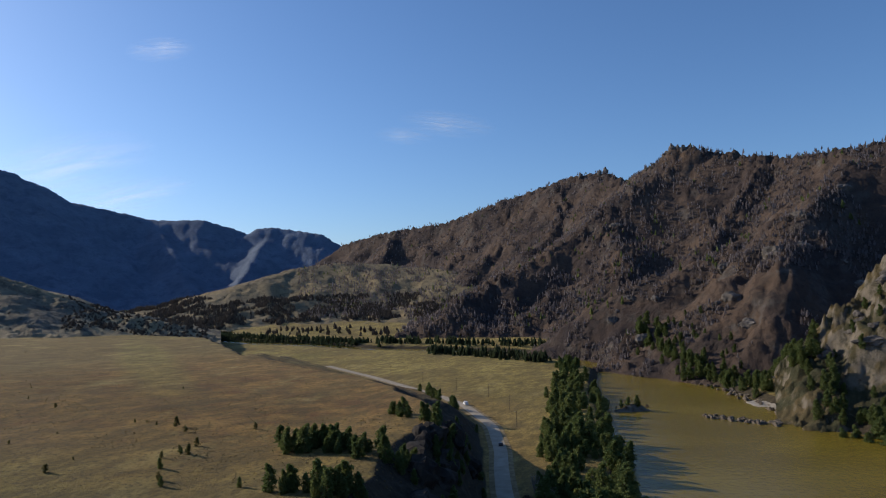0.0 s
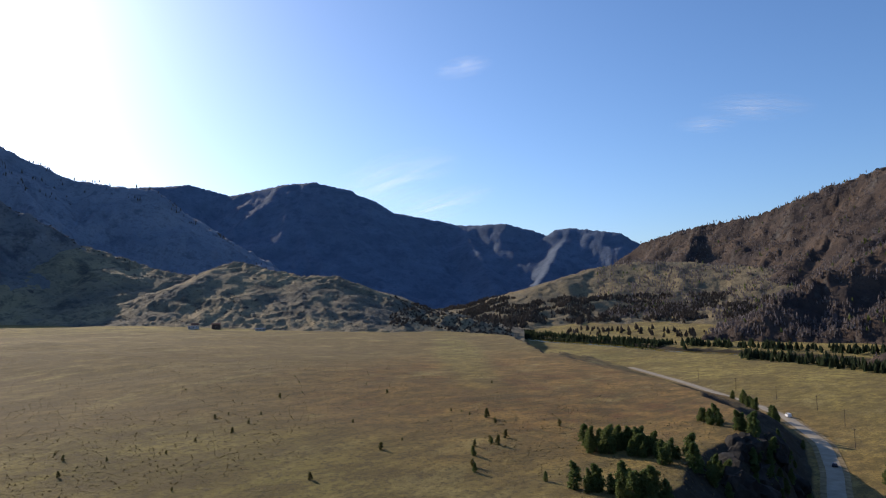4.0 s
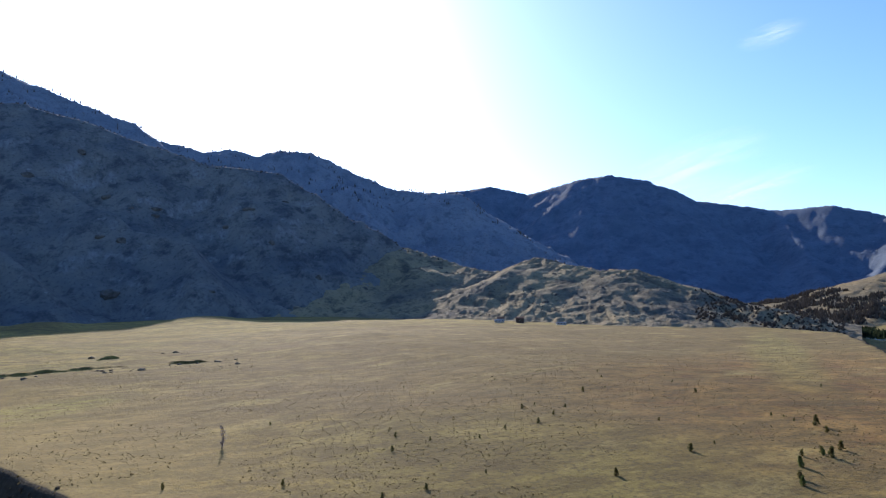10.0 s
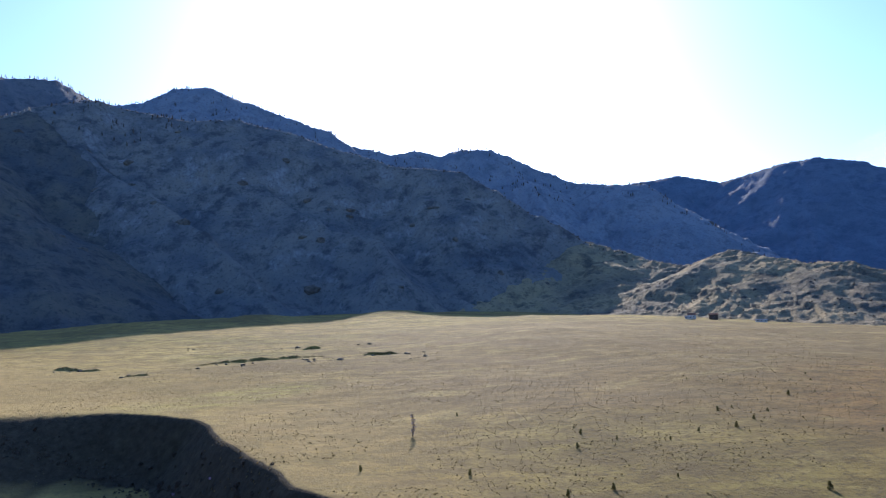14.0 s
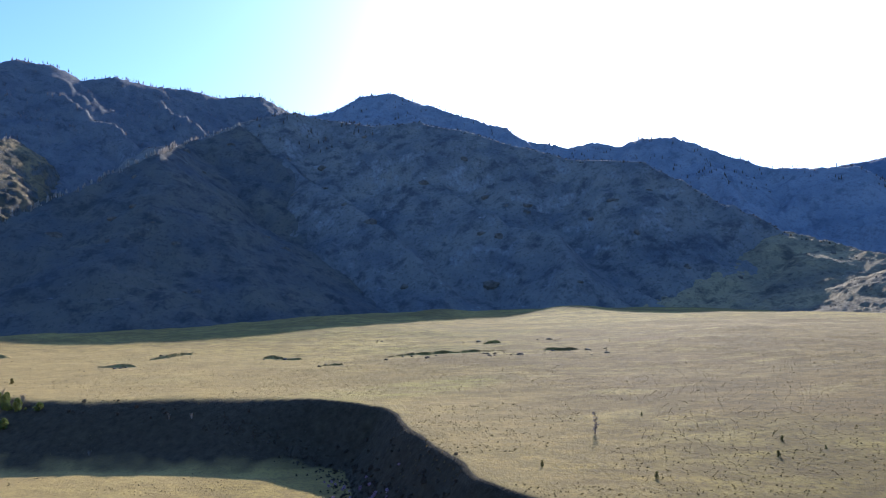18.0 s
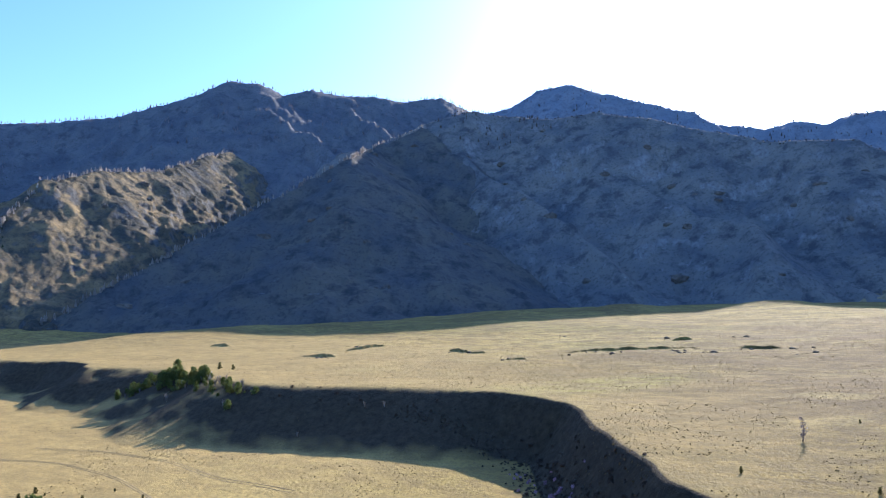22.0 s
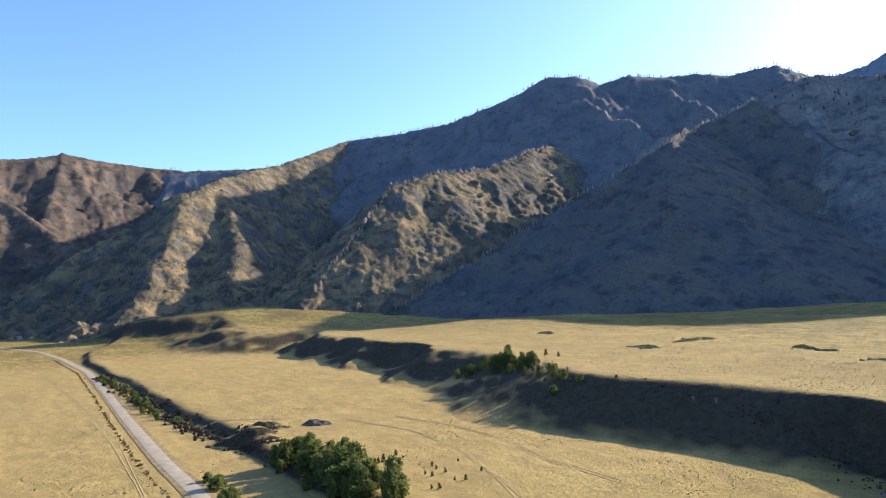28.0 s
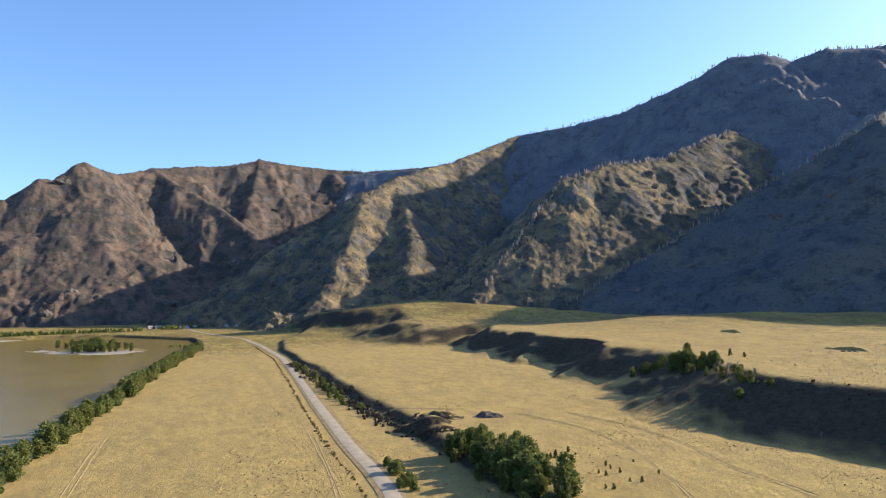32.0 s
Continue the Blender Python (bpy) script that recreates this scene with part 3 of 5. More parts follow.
mountain("terraced_hill", "low hill with a grassy bench above a wooded edge", "bench", (-8, 28), (1250, 2600), SUNNY, 0.38, 0.5, 22, rounding=40, gap=0, rocks=0, grain=1.6, ledges=0.35)
mountain("distant_mountain_range", "distant mountain range closing the valley, tinted with painted blue haze", "far", (-1, 58), (1900, 4800), FAR_HAZE, 0.8, 0.9, 31, gap=0, rocks=0, grain=2.4)
mountain("mountain_ridge", "dark shaded ridge with a jagged rocky crest", "back", (33, 94), (1200, 3300), CREST_HAZE, 0.85, 1.4, 41)
mountain("mountain_wall", "steep shaded mountain face at the edge of the meadow", "front", (42, 106), (700, 1980), WALL_HAZE, 1.15, 0.9, 52, rounding=6, base=38, gap=0, rocks=50, crags=0.0, radial=0.022)
mountain("rocky_hill", "low sunlit grassy hill with dark rock outcrops", "low", (16, 63), (750, 1500), TURFY, 0.5, 0.5, 63, 0.12, rounding=22, gap=0, rocks=60, rock_size=3.5, ledges=0.2, grain=1.1, radial=0.025)
mountain("pyramid_hill", "pyramid-shaped shaded hill with a sharp grassy crest", "pyramid", (76, 132), (680, 1750), HILL_SHADE, 0.86, 0.5, 74, base=28, gap=0, rocks=36, rock_size=7)
mountain("high_mountain", "high mountain with a wooded skyline crest", "main", (78, 145), (1000, 4000), RIDGE_HAZE, 0.9, 1.3, 85, gap=230)
mountain("mountain_shoulder", "sunlit rocky shoulder of the mountain with grassy ledges", "mids", (100, 141), (850, 2700), RUGGED, 1.0, 1.4, 96, 0.13, gap=0, rocks=60, rock_size=6, ledges=0.75, grain=1.1, radial=0.022)
mountain("mountain_buttress", "blue-shaded rocky buttress with sunlit grassy ribs", "lefts", (114, 162), (950, 3000), RUGGED, 1.05, 1.4, 107, 0.13, gap=0, rocks=60, rock_size=7, ledges=0.75, grain=1.3, radial=0.022)
mountain("brown_mountain", "reddish brown mountain range beyond the village", "downs", (122, 176), (1300, 3800), RUSSET, 1.05, 1.4, 118, 0.14, gap=0, rocks=50, rock_size=14, ledges=0.3, grain=2.6, radial=0.025)
mountain("opposite_mountain", "wooded brown mountain across the river", "opp", (172, 320), (500, 2600), WOODED, 0.6, 1.0, 130, 1.2, gap=0, rocks=0)


# ---- river and road ----
def water_material():
    m, n, l, b = nodes_of("river_water", 0.22)
    p = coords(n)
    c = ramp(n, l, noise_tex(n, l, p, 90, 4, 0.5, (1, 0.5, 1)), [(0.35, (0.165, 0.118, 0.010)), (0.65, (0.215, 0.158, 0.018))])
    l.new(c, b.inputs["Base Color"])
    b.inputs["Specular IOR Level"].default_value = 0.4
    bump(n, l, b, noise_tex(n, l, p, 2.5, 4, 0.6), 0.5, 0.35)
    return m


wx_, wy_ = np.meshgrid(np.linspace(-1000, 260, 60), np.linspace(-1500, 1600, 140))
shown = inside(wx_, wy_, RIVER) > -40
river = grid_mesh("water", wx_, wy_, np.full_like(wx_, -4.5), shown, water_material())
tagged(river, "broad olive-brown river with smooth flowing water", "river", kind="structure")


def ribbon(name, line, half, lift, material, step_size=4.0, height=ground_height):
    pts = []
    for a, b in zip(line, line[1:]):
        k = max(1, int(math.hypot(b[0] - a[0], b[1] - a[1]) / step_size))
        pts += [(a[0] + (b[0] - a[0]) * i / k, a[1] + (b[1] - a[1]) * i / k) for i in range(k)]
    pts = np.array(pts + [line[-1][:2]], float)
    for _ in range(6):
        pts[1:-1] = 0.25 * pts[:-2] + 0.5 * pts[1:-1] + 0.25 * pts[2:]
    t = np.gradient(pts, axis=0)
    t /= np.linalg.norm(t, axis=1)[:, None]
    side = np.stack([-t[:, 1], t[:, 0]], 1)
    across = np.linspace(-1, 1, 7)
    x = pts[:, :1] + side[:, :1] * across * half
    y = pts[:, 1:] + side[:, 1:] * across * half
    z = height(x, y) + lift - 0.12 * across ** 2
    return grid_mesh(name, x[:, ::-1], y[:, ::-1], z[:, ::-1], np.ones(x.shape, bool), material)


ROADM = flat_material("gravel_road", (0.3, 0.255, 0.185), (0.4, 0.345, 0.26), 5, 0.95, 0.12)
SHOULDER = flat_material("road_shoulder", (0.17, 0.125, 0.06), (0.33, 0.25, 0.13), 3, 0.95, 0.5)
tagged(ribbon("road", ROAD, 2.7, 0.42, ROADM), "pale grey gravel road along the terrace foot", "road", kind="structure")
tagged(ribbon("road_shoulder", ROAD, 4.6, 0.28, SHOULDER), "worn earth shoulder of the gravel road", "road", kind="structure")


# ---- plants ----
def part(name, bm, material, parent, label=""):
    me = bpy.data.meshes.new(name)
    bm.to_mesh(me)
    bm.free()
    me.materials.append(material)
    ob = new(name, me)
    ob.parent = parent
    return tagged(ob, label) if label else ob


def leaf_material(name, a, b_, through_=0.5):
    m, n, l, b = nodes_of(name, 0.8)
    g, o = n.new("ShaderNodeNewGeometry"), n.new("ShaderNodeObjectInfo")
    k = math_node(n, l, "ADD", math_node(n, l, "MULTIPLY", g.outputs["Random Per Island"], 0.6), math_node(n, l, "MULTIPLY", o.outputs["Random"], 0.4))
    c = ramp(n, l, k, [(0.1, a), (0.9, b_)])
    l.new(c, b.inputs["Base Color"])
    thin, both = n.new("ShaderNodeBsdfTranslucent"), n.new("ShaderNodeMixShader")
    l.new(c, thin.inputs["Color"])
    both.inputs[0].default_value = through_
    l.new(b.outputs[0], both.inputs[1])
    l.new(thin.outputs[0], both.inputs[2])
    l.new(both.outputs[0], n["Material Output"].inputs["Surface"])
    return m


NEEDLES = leaf_material("pine_needles", (0.08, 0.12, 0.04), (0.19, 0.215, 0.07))
YOUNG_NEEDLES = leaf_material("young_pine_needles", (0.085, 0.085, 0.03), (0.17, 0.15, 0.055))
LEAVES = leaf_material("spring_leaves", (0.10, 0.135, 0.04), (0.22, 0.24, 0.07), 0.35)
SCRUB = leaf_material("scrub_twigs", (0.055, 0.047, 0.038), (0.12, 0.10, 0.078), 0.15)
BARE = leaf_material("bare_larch_twigs", (0.15, 0.13, 0.125), (0.27, 0.235, 0.225))
PALE = leaf_material("pale_twigs", (0.30, 0.27, 0.24), (0.45, 0.42, 0.38))
BLOSSOM = leaf_material("pink_blossom", (0.36, 0.23, 0.31), (0.5, 0.36, 0.44), 0.2)
FAR_PINE = leaf_material("far_pine_needles", (0.028, 0.042, 0.024), (0.065, 0.08, 0.038))
TUFT = leaf_material("dry_tussocks", (0.11, 0.09, 0.045), (0.24, 0.185, 0.09))
BARK = flat_material("bark", (0.09, 0.065, 0.045), (0.18, 0.13, 0.09), 0.6)


def cone_between(bm, a, b, ra, rb, sides=6):
    a, b = Vector(a), Vector(b)
    turn = (b - a).to_track_quat("Z", "Y").to_matrix()
    ring = lambda p, r: [bm.verts.new(p + turn @ Vector((r * math.cos(k * 2 * math.pi / sides), r * math.sin(k * 2 * math.pi / sides), 0))) for k in range(sides)]
    low, top = ring(a, ra), ring(b, rb)
    for k in range(sides):
        bm.faces.new((low[k], low[(k + 1) % sides], top[(k + 1) % sides], top[k]))
    bm.faces.new(top)


def clump(bm, at, size, rng, blades=7):
    """A tuft of needles or leaves: a few crossed blades, joined at the middle."""
    mid = bm.verts.new(at)
    for _ in range(blades):
        d = Vector((rng.gauss(0, 1), rng.gauss(0, 1), rng.gauss(0.15, 0.7))).normalized()
        w = d.orthogonal().normalized()
        w.rotate(Matrix.Rotation(rng.uniform(0, 6.28), 3, d))
        tip = at + d * size * rng.uniform(0.7, 1.25)
        bm.faces.new((mid, bm.verts.new(tip + w * size * 0.42), bm.verts.new(tip - w * size * 0.42)))


def make_tree(name, label, category, height, shape, leaf, seed, clumps=80, size=0.5, first=0.2, width=0.28, limbs=9, trunk=None, lean=0.03):
    """A tree of a tapered trunk, limbs, and a crown of tufts; shape gives the crown's half width (0 to 1) at a height (0 to 1)."""
    rng = random.Random(seed)
    root = new(name)
    tagged(root, label, category)
    bm = bmesh.new()
    bend = [Vector((rng.uniform(-lean, lean) * height * k, rng.uniform(-lean, lean) * height * k, height * 0.93 * k / 4)) for k in range(5)]
    bend[0].z = -0.6
    r = 0.022 * height
    for k in range(4):
        cone_between(bm, bend[k], bend[k + 1], r * (1 - 0.23 * k), r * (1 - 0.23 * (k + 1)))
    axis = lambda h: bend[min(3, int(h * 4))].lerp(bend[min(3, int(h * 4)) + 1], h * 4 - min(3, int(h * 4)))
    ends = []
    for k in range(limbs):
        h = first + (0.92 - first) * (k + rng.random()) / limbs
        a = rng.uniform(0, 6.28)
        out = shape((h - first) / (1 - first)) * width * height * 0.85
        end = axis(h) + Vector((math.cos(a) * out, math.sin(a) * out, rng.uniform(0.0, 0.08) * height))
        cone_between(bm, axis(h), end, r * 0.35, r * 0.08, 4)
        ends.append(end)
    part("trunk", bm, trunk or BARK, root)
    bm = bmesh.new()
    for k in range(clumps):
        u = rng.random() ** 1.15
        h = first + (1 - first) * u
        a, lobes = rng.uniform(0, 6.28), 0.72 + 0.28 * math.sin(3 * u * 6 + seed) * math.cos(2 * u * 9 + seed)
        out = shape(u) * width * height * math.sqrt(rng.uniform(0.15, 1)) * (lobes + rng.uniform(-0.12, 0.2))
        clump(bm, axis(min(h, 0.99)) + Vector((math.cos(a) * out, math.sin(a) * out, rng.uniform(-0.02, 0.03) * height)), size * rng.uniform(0.7, 1.3), rng)
    for end in ends:
        clump(bm, end, size, rng)
    part("crown", bm, leaf, root)
    root.location = (0, 0, -500)
    return root


def make_twigs(name, label, height, seed):
    """A leafless shrub: a fan of thin upright stems."""
    rng = random.Random(seed)
    root = tagged(new(name), label, "shrub")
    bm = bmesh.new()
    for _ in range(46):
        a, lean, h = rng.uniform(0, 6.28), rng.uniform(0.05, 0.55), height * rng.uniform(0.55, 1.0)
        mid = Vector((math.cos(a) * lean * h * 0.4, math.sin(a) * lean * h * 0.4, h * 0.55))
        tip = Vector((math.cos(a) * lean * h * 0.75, math.sin(a) * lean * h * 0.75, h))
        cone_between(bm, (0, 0, -0.3), mid, 0.05, 0.035, 4)
        cone_between(bm, mid, tip, 0.035, 0.012, 4)
        for _ in range(3):
            b = mid.lerp(tip, rng.random())
            cone_between(bm, b, b + Vector((rng.uniform(-0.5, 0.5), rng.uniform(-0.5, 0.5), rng.uniform(0.5, 1.1))) * height * 0.16, 0.022, 0.008, 3)
    part("bare_crown", bm, PALE, root)
    root.location = (0, 0, -500)
    return root


pine_shape = lambda u: (1 - u) ** 0.68 * (0.5 + 0.5 * min(1, u * 3)) + 0.02
round_shape = lambda u: math.sqrt(max(0.0, 1 - (2 * u - 0.85) ** 2 / 1.35)) * 0.95
poplar_shape = lambda u: math.sin(math.pi * min(1, 0.18 + 0.80 * u)) ** 0.8
bush_shape = lambda u: (1 - u * u) ** 0.5

PINES = [make_tree("pine_tree", "dark green pine tree with a dense crown", "pine tree", h, pine_shape, NEEDLES, 10 + k, 230, 0.068 * h, 0.04, 0.42)
         for k, h in enumerate((9.0, 10.5, 8.0, 12.0))]
YOUNG = [make_tree("young_pine", "small young pine standing in dry grass", "pine tree", h, pine_shape, YOUNG_NEEDLES, 30 + k, 46, 0.14 * h, 0.06, 0.4, 5)
         for k, h in enumerate((2.6, 3.4))]
POPLARS = [make_tree("bank_tree", "yellow-green leafy tree on the river bank", "tree", h, round_shape, LEAVES, 40 + k, 150, 0.085 * h, 0.06, 0.4, 9)
           for k, h in enumerate((8.0, 10.0, 6.5))]
BUSHES = [make_tree("green_bush", "leafy green bush on the terrace slope", "bush", h, bush_shape, LEAVES, 60 + k, 46, 0.2 * h, 0.05, 0.6, 5)
          for k, h in enumerate((2.6, 3.5))]
SCRUBS = [make_tree("bare_bush", "leafless grey-brown bush on the slope", "bush", h, bush_shape, SCRUB, 70 + k, 40, 0.2 * h, 0.05, 0.7, 6)
          for k, h in enumerate((1.6, 2.3))]
PALES = [make_twigs("pale_bare_shrub", "pale leafless shrub with fine upright twigs", h, 80 + k) for k, h in enumerate((4.0, 7.5))]
PINKS = [make_tree("blossoming_shrub", "shrub with pink blossom on the shaded slope", "shrub", h, bush_shape, BLOSSOM, 90 + k, 30, 0.22 * h, 0.1, 0.6, 5)
         for k, h in enumerate((1.3,))]
LARCHES = [make_tree("bare_larch", "tall thin leafless larch on the meadow", "larch tree", h, pine_shape, BARE, 95, 26, 0.05 * h, 0.15, 0.16, 14) for h in (9.0,)]

plant_rng = random.Random(5)


def plant(kinds, spots, group, low=0.8, high=1.2, height=ground_height, sink=0.1):
    """A copy of one of the kinds at each spot (x, y), turned and sized by chance."""
    spots = np.array(spots, float).reshape(-1, 2)
    zs = height(spots[:, 0].copy(), spots[:, 1].copy())
    for (x, y), z in zip(spots, zs):
        s = plant_rng.uniform(low, high)
        ob = copy_thing(plant_rng.choice(kinds), pose(x, y, z - sink, 0, 0, plant_rng.uniform(0, 360)) @ Matrix.Diagonal((s, s, s * plant_rng.uniform(0.9, 1.15), 1)))
        tagged(ob, group=group)


def strip(line, count, half, rng, along_power=1.0):
    """Chance spots in a band along a line."""
    pts = [Vector(p) for p in line]
    sizes = [(b - a).length for a, b in zip(pts, pts[1:])]
    out = []
    for _ in range(count):
        s = sum(sizes) * rng.random() ** along_power
        for a, b, size in zip(pts, pts[1:], sizes):
            if s <= size:
                break
            s -= size
        d = (b - a).normalized()
        p = a + d * min(s, size) + Vector((-d.y, d.x)) * rng.gauss(0, 0.45) * half
        out.append((p.x, p.y))
    return out


def grove(name, label, kinds, spots, low, high, seed):
    """Many trees of the given kinds joined into one mesh, for woods too dense to count."""
    rng = random.Random(seed)
    spots = np.array(spots, float)
    zs = total_height(spots[:, 0].copy(), spots[:, 1].copy())
    verts, faces, slots, mats, start = [], [], [], [], 0
    for (x, y), z in zip(spots, zs):
        s, a = rng.uniform(low, high), rng.uniform(0, 6.28)
        for child in rng.choice(kinds).children:
            me = child.data
            if me.materials[0] not in mats:
                mats.append(me.materials[0])
            co = np.empty(len(me.vertices) * 3, np.float32)
            me.vertices.foreach_get("co", co)
            co = co.reshape(-1, 3) * s
            verts.append(np.stack([x + co[:, 0] * math.cos(a) - co[:, 1] * math.sin(a), y + co[:, 0] * math.sin(a) + co[:, 1] * math.cos(a), z - 0.1 + co[:, 2]], 1))
            faces += [[start + v for v in p.vertices] for p in me.polygons]
            slots += [mats.index(me.materials[0])] * len(me.polygons)
            start += len(me.vertices)
    me = bpy.data.meshes.new(name)
    me.from_pydata(np.concatenate(verts).tolist(), [], faces)
    for m in mats:
        me.materials.append(m)
    me.polygons.foreach_set("material_index", slots)
    return tagged(new(name, me), label, "trees", kind="stuff")


R = random.Random(77)
# pines on the river bank by the road
plant(PINES, strip([(48, 130), (46, 180), (46, 222), (55, 270), (63, 310)], 110, 13, R), "pines on the river bank", 0.6, 1.1)
grove("pine_wood", "dense dark pines on the near river bank", PINES, strip([(63, 305), (69, 332), (85, 405), (100, 480)], 80, 13, R), 0.6, 1.05, 8)
plant(POPLARS, strip([(48, 140), (52, 185), (58, 225)], 24, 14, R), "leafy trees on the river bank", 0.6, 1.0)
plant(PALES[:1] + SCRUBS, strip([(38, 150), (37, 200), (36, 235)], 22, 8, R), "bare shrubs by the road", 0.8, 1.4)
grove("pine_wood", "dark pines towards the river bend", PINES, strip([(100, 480), (112, 540), (125, 590)], 30, 10, R), 0.6, 1.0, 9)
plant(POPLARS + PINES, strip([(56, 150), (60, 180), (66, 234), (79, 298), (96, 375), (111, 455)], 60, 5, R), "mixed trees at the water's edge", 0.6, 1.1)
# pines of the far bank
grove("pine_wood", "dense dark pines on the far river bank", PINES, strip([(206, 285), (204, 330), (216, 405), (212, 440), (210, 470), (202, 520), (200, 580), (198, 650)], 190, 13, R), 0.6, 1.0, 3)
grove("mixed_wood", "pines and bare bushes at the mountain foot", PINES + SCRUBS, strip([(218, 285), (240, 380), (240, 450), (225, 520), (225, 600)], 60, 20, R), 0.5, 0.8, 4)
# pines of the upper terrace
plant(PINES, strip([(-38, 180), (-31, 185), (-22, 179), (-14, 177), (-6, 172), (-2, 175)], 50, 6, R), "pines on the terrace", 0.35, 0.6)
plant(PINES, strip([(-13, 230), (-6, 228), (0, 222), (6, 212), (9, 200)], 22, 6, R), "pines on the terrace", 0.35, 0.6)
plant(PINES, strip([(-33, 146), (-24, 141), (-19, 143), (-10, 140)], 24, 4, R), "pines on the terrace", 0.35, 0.55)
plant(PINES, [(-39, 149), (-61, 164), (-61, 178), (-56, 151)], "pines on the terrace", 0.2, 0.3)
plant(PINES, [(24, 319), (15, 280), (17, 262), (18, 245)], "pines on the terrace", 0.25, 0.42)
plant(PINES, strip([(-3, 397), (4, 380), (12, 350), (18, 320)], 14, 5, R), "pines above the road", 0.4, 0.6)
plant(SCRUBS + PINES, strip([(0, 140), (6, 165), (8, 190), (12, 215), (14, 240)], 34, 9, R), "shrubs on the shaded bank", 0.3, 0.6)
plant(YOUNG, [(-142, 186), (-136, 172), (-133, 161), (-152, 176), (-158, 218), (-157, 60), (-138, 79), (-113, 87), (-112, 98), (-87, 131), (-153, 123), (-142, 126), (-142, 113)], "young pines on the meadow", 0.35, 0.6)
plant(YOUNG, [(R.uniform(-230, -60), R.uniform(110, 300)) for _ in range(22)], "young pines on the meadow", 0.25, 0.5)
# trees of the river bank along the lower meadow
plant(POPLARS, strip([(-70, -270), (-92, -304), (-150, -390), (-259, -549), (-353, -680), (-436, -793)], 50, 6, R, 0.95), "leafy trees on the river bank", 0.8, 1.3)
grove("bank_trees", "yellow-green trees in a row along the river bank", POPLARS, strip([(-92, -304), (-150, -390), (-259, -549), (-353, -680), (-436, -793)], 180, 6, R), 0.8, 1.3, 15)
plant(POPLARS + SCRUBS, strip([(-410, -780), (-450, -860), (-470, -930)], 34, 14, R), "leafy trees on the river bank", 0.6, 1.0)
# terrace foot by the road
plant(POPLARS, strip([(-214, -186), (-207, -168), (-197, -150), (-186, -130), (-178, -112)], 75, 9, R), "leafy trees at the terrace foot", 0.6, 1.15)
plant(BUSHES, strip([(-184, -196), (-172, -176), (-163, -160)], 14, 3, R), "bushes by the road", 0.8, 1.3)
plant(BUSHES, strip([(-395, -545), (-345, -455), (-290, -360), (-258, -300)], 30, 7, R), "bushes by the road", 0.9, 1.5)
plant(SCRUBS, strip([(-390, -545), (-280, -335), (-245, -260), (-222, -205), (-205, -175)], 110, 9, R), "bare bushes on the terrace foot", 0.6, 1.3)
plant(YOUNG, [(-208 + R.uniform(-22, 16), -125 + R.uniform(-22, 22)) for _ in range(22)], "young pines on the meadow", 0.4, 0.85)
# shaded terrace slope
plant(POPLARS + PALES[:1], strip([(-412, -210), (-416, -196), (-412, -180), (-392, -156), (-374, -142)], 90, 10, R), "trees on the terrace slope", 0.4, 0.85)
plant(POPLARS + BUSHES, strip([(-374, -144), (-355, -129), (-335, -110)], 20, 6, R), "trees on the terrace slope", 0.35, 0.6)
plant(PALES[:1], strip([(-395, -167), (-381, -165), (-360, -128), (-338, -103)], 12, 7, R), "pale shrubs on the slope", 0.6, 1.2)
plant(BUSHES, [(-352, -130), (-335, -102), (-328, -113), (-386, -164), (-380, -150)], "bushes on the terrace slope", 0.9, 1.5)
plant(PALES[:1], [(-386, -160), (-308, -45), (-306, -36), (-295, -72), (-330, -116)], "pale shrubs on the slope", 0.5, 0.9)
plant(SCRUBS, strip([(-345, -108), (-325, -84), (-308, -29), (-284, 10), (-252, 26), (-206, 28), (-152, 30)], 50, 9, R), "bare bushes on the slope", 0.3, 0.7, sink=0.4)
plant(PINKS, strip([(-261, 18), (-240, 16), (-222, 22), (-205, 26), (-190, 33)], 16, 9, R), "blossoming shrubs on the slope", 0.5, 0.9)
plant(PINKS, strip([(-212, 24), (-203, 26), (-194, 28)], 12, 4, R), "blossoming shrubs on the slope", 0.6, 1.1)
plant(SCRUBS, strip([(-261, 24), (-230, 28), (-205, 30), (-185, 34), (-160, 38)], 60, 10, R), "bare bushes on the slope", 0.3, 0.75, sink=0.4)
plant(PALES[1:], [(-165, 31)], "pale shrubs on the slope", 1.0, 1.1)
plant(LARCHES, [(-185, 87)], "bare larches on the meadow", 0.6, 0.8)
plant(YOUNG, [(-74, 212), (-69, 205), (-64, 173), (-62, 180), (-59, 177), (-58, 155), (-60, 187), (-50, 210), (-85, 160)], "young pines on the meadow", 0.55, 0.85)
plant(YOUNG, [(-427, -152), (-419, -141)], "young pines on the meadow", 1.0, 1.6)
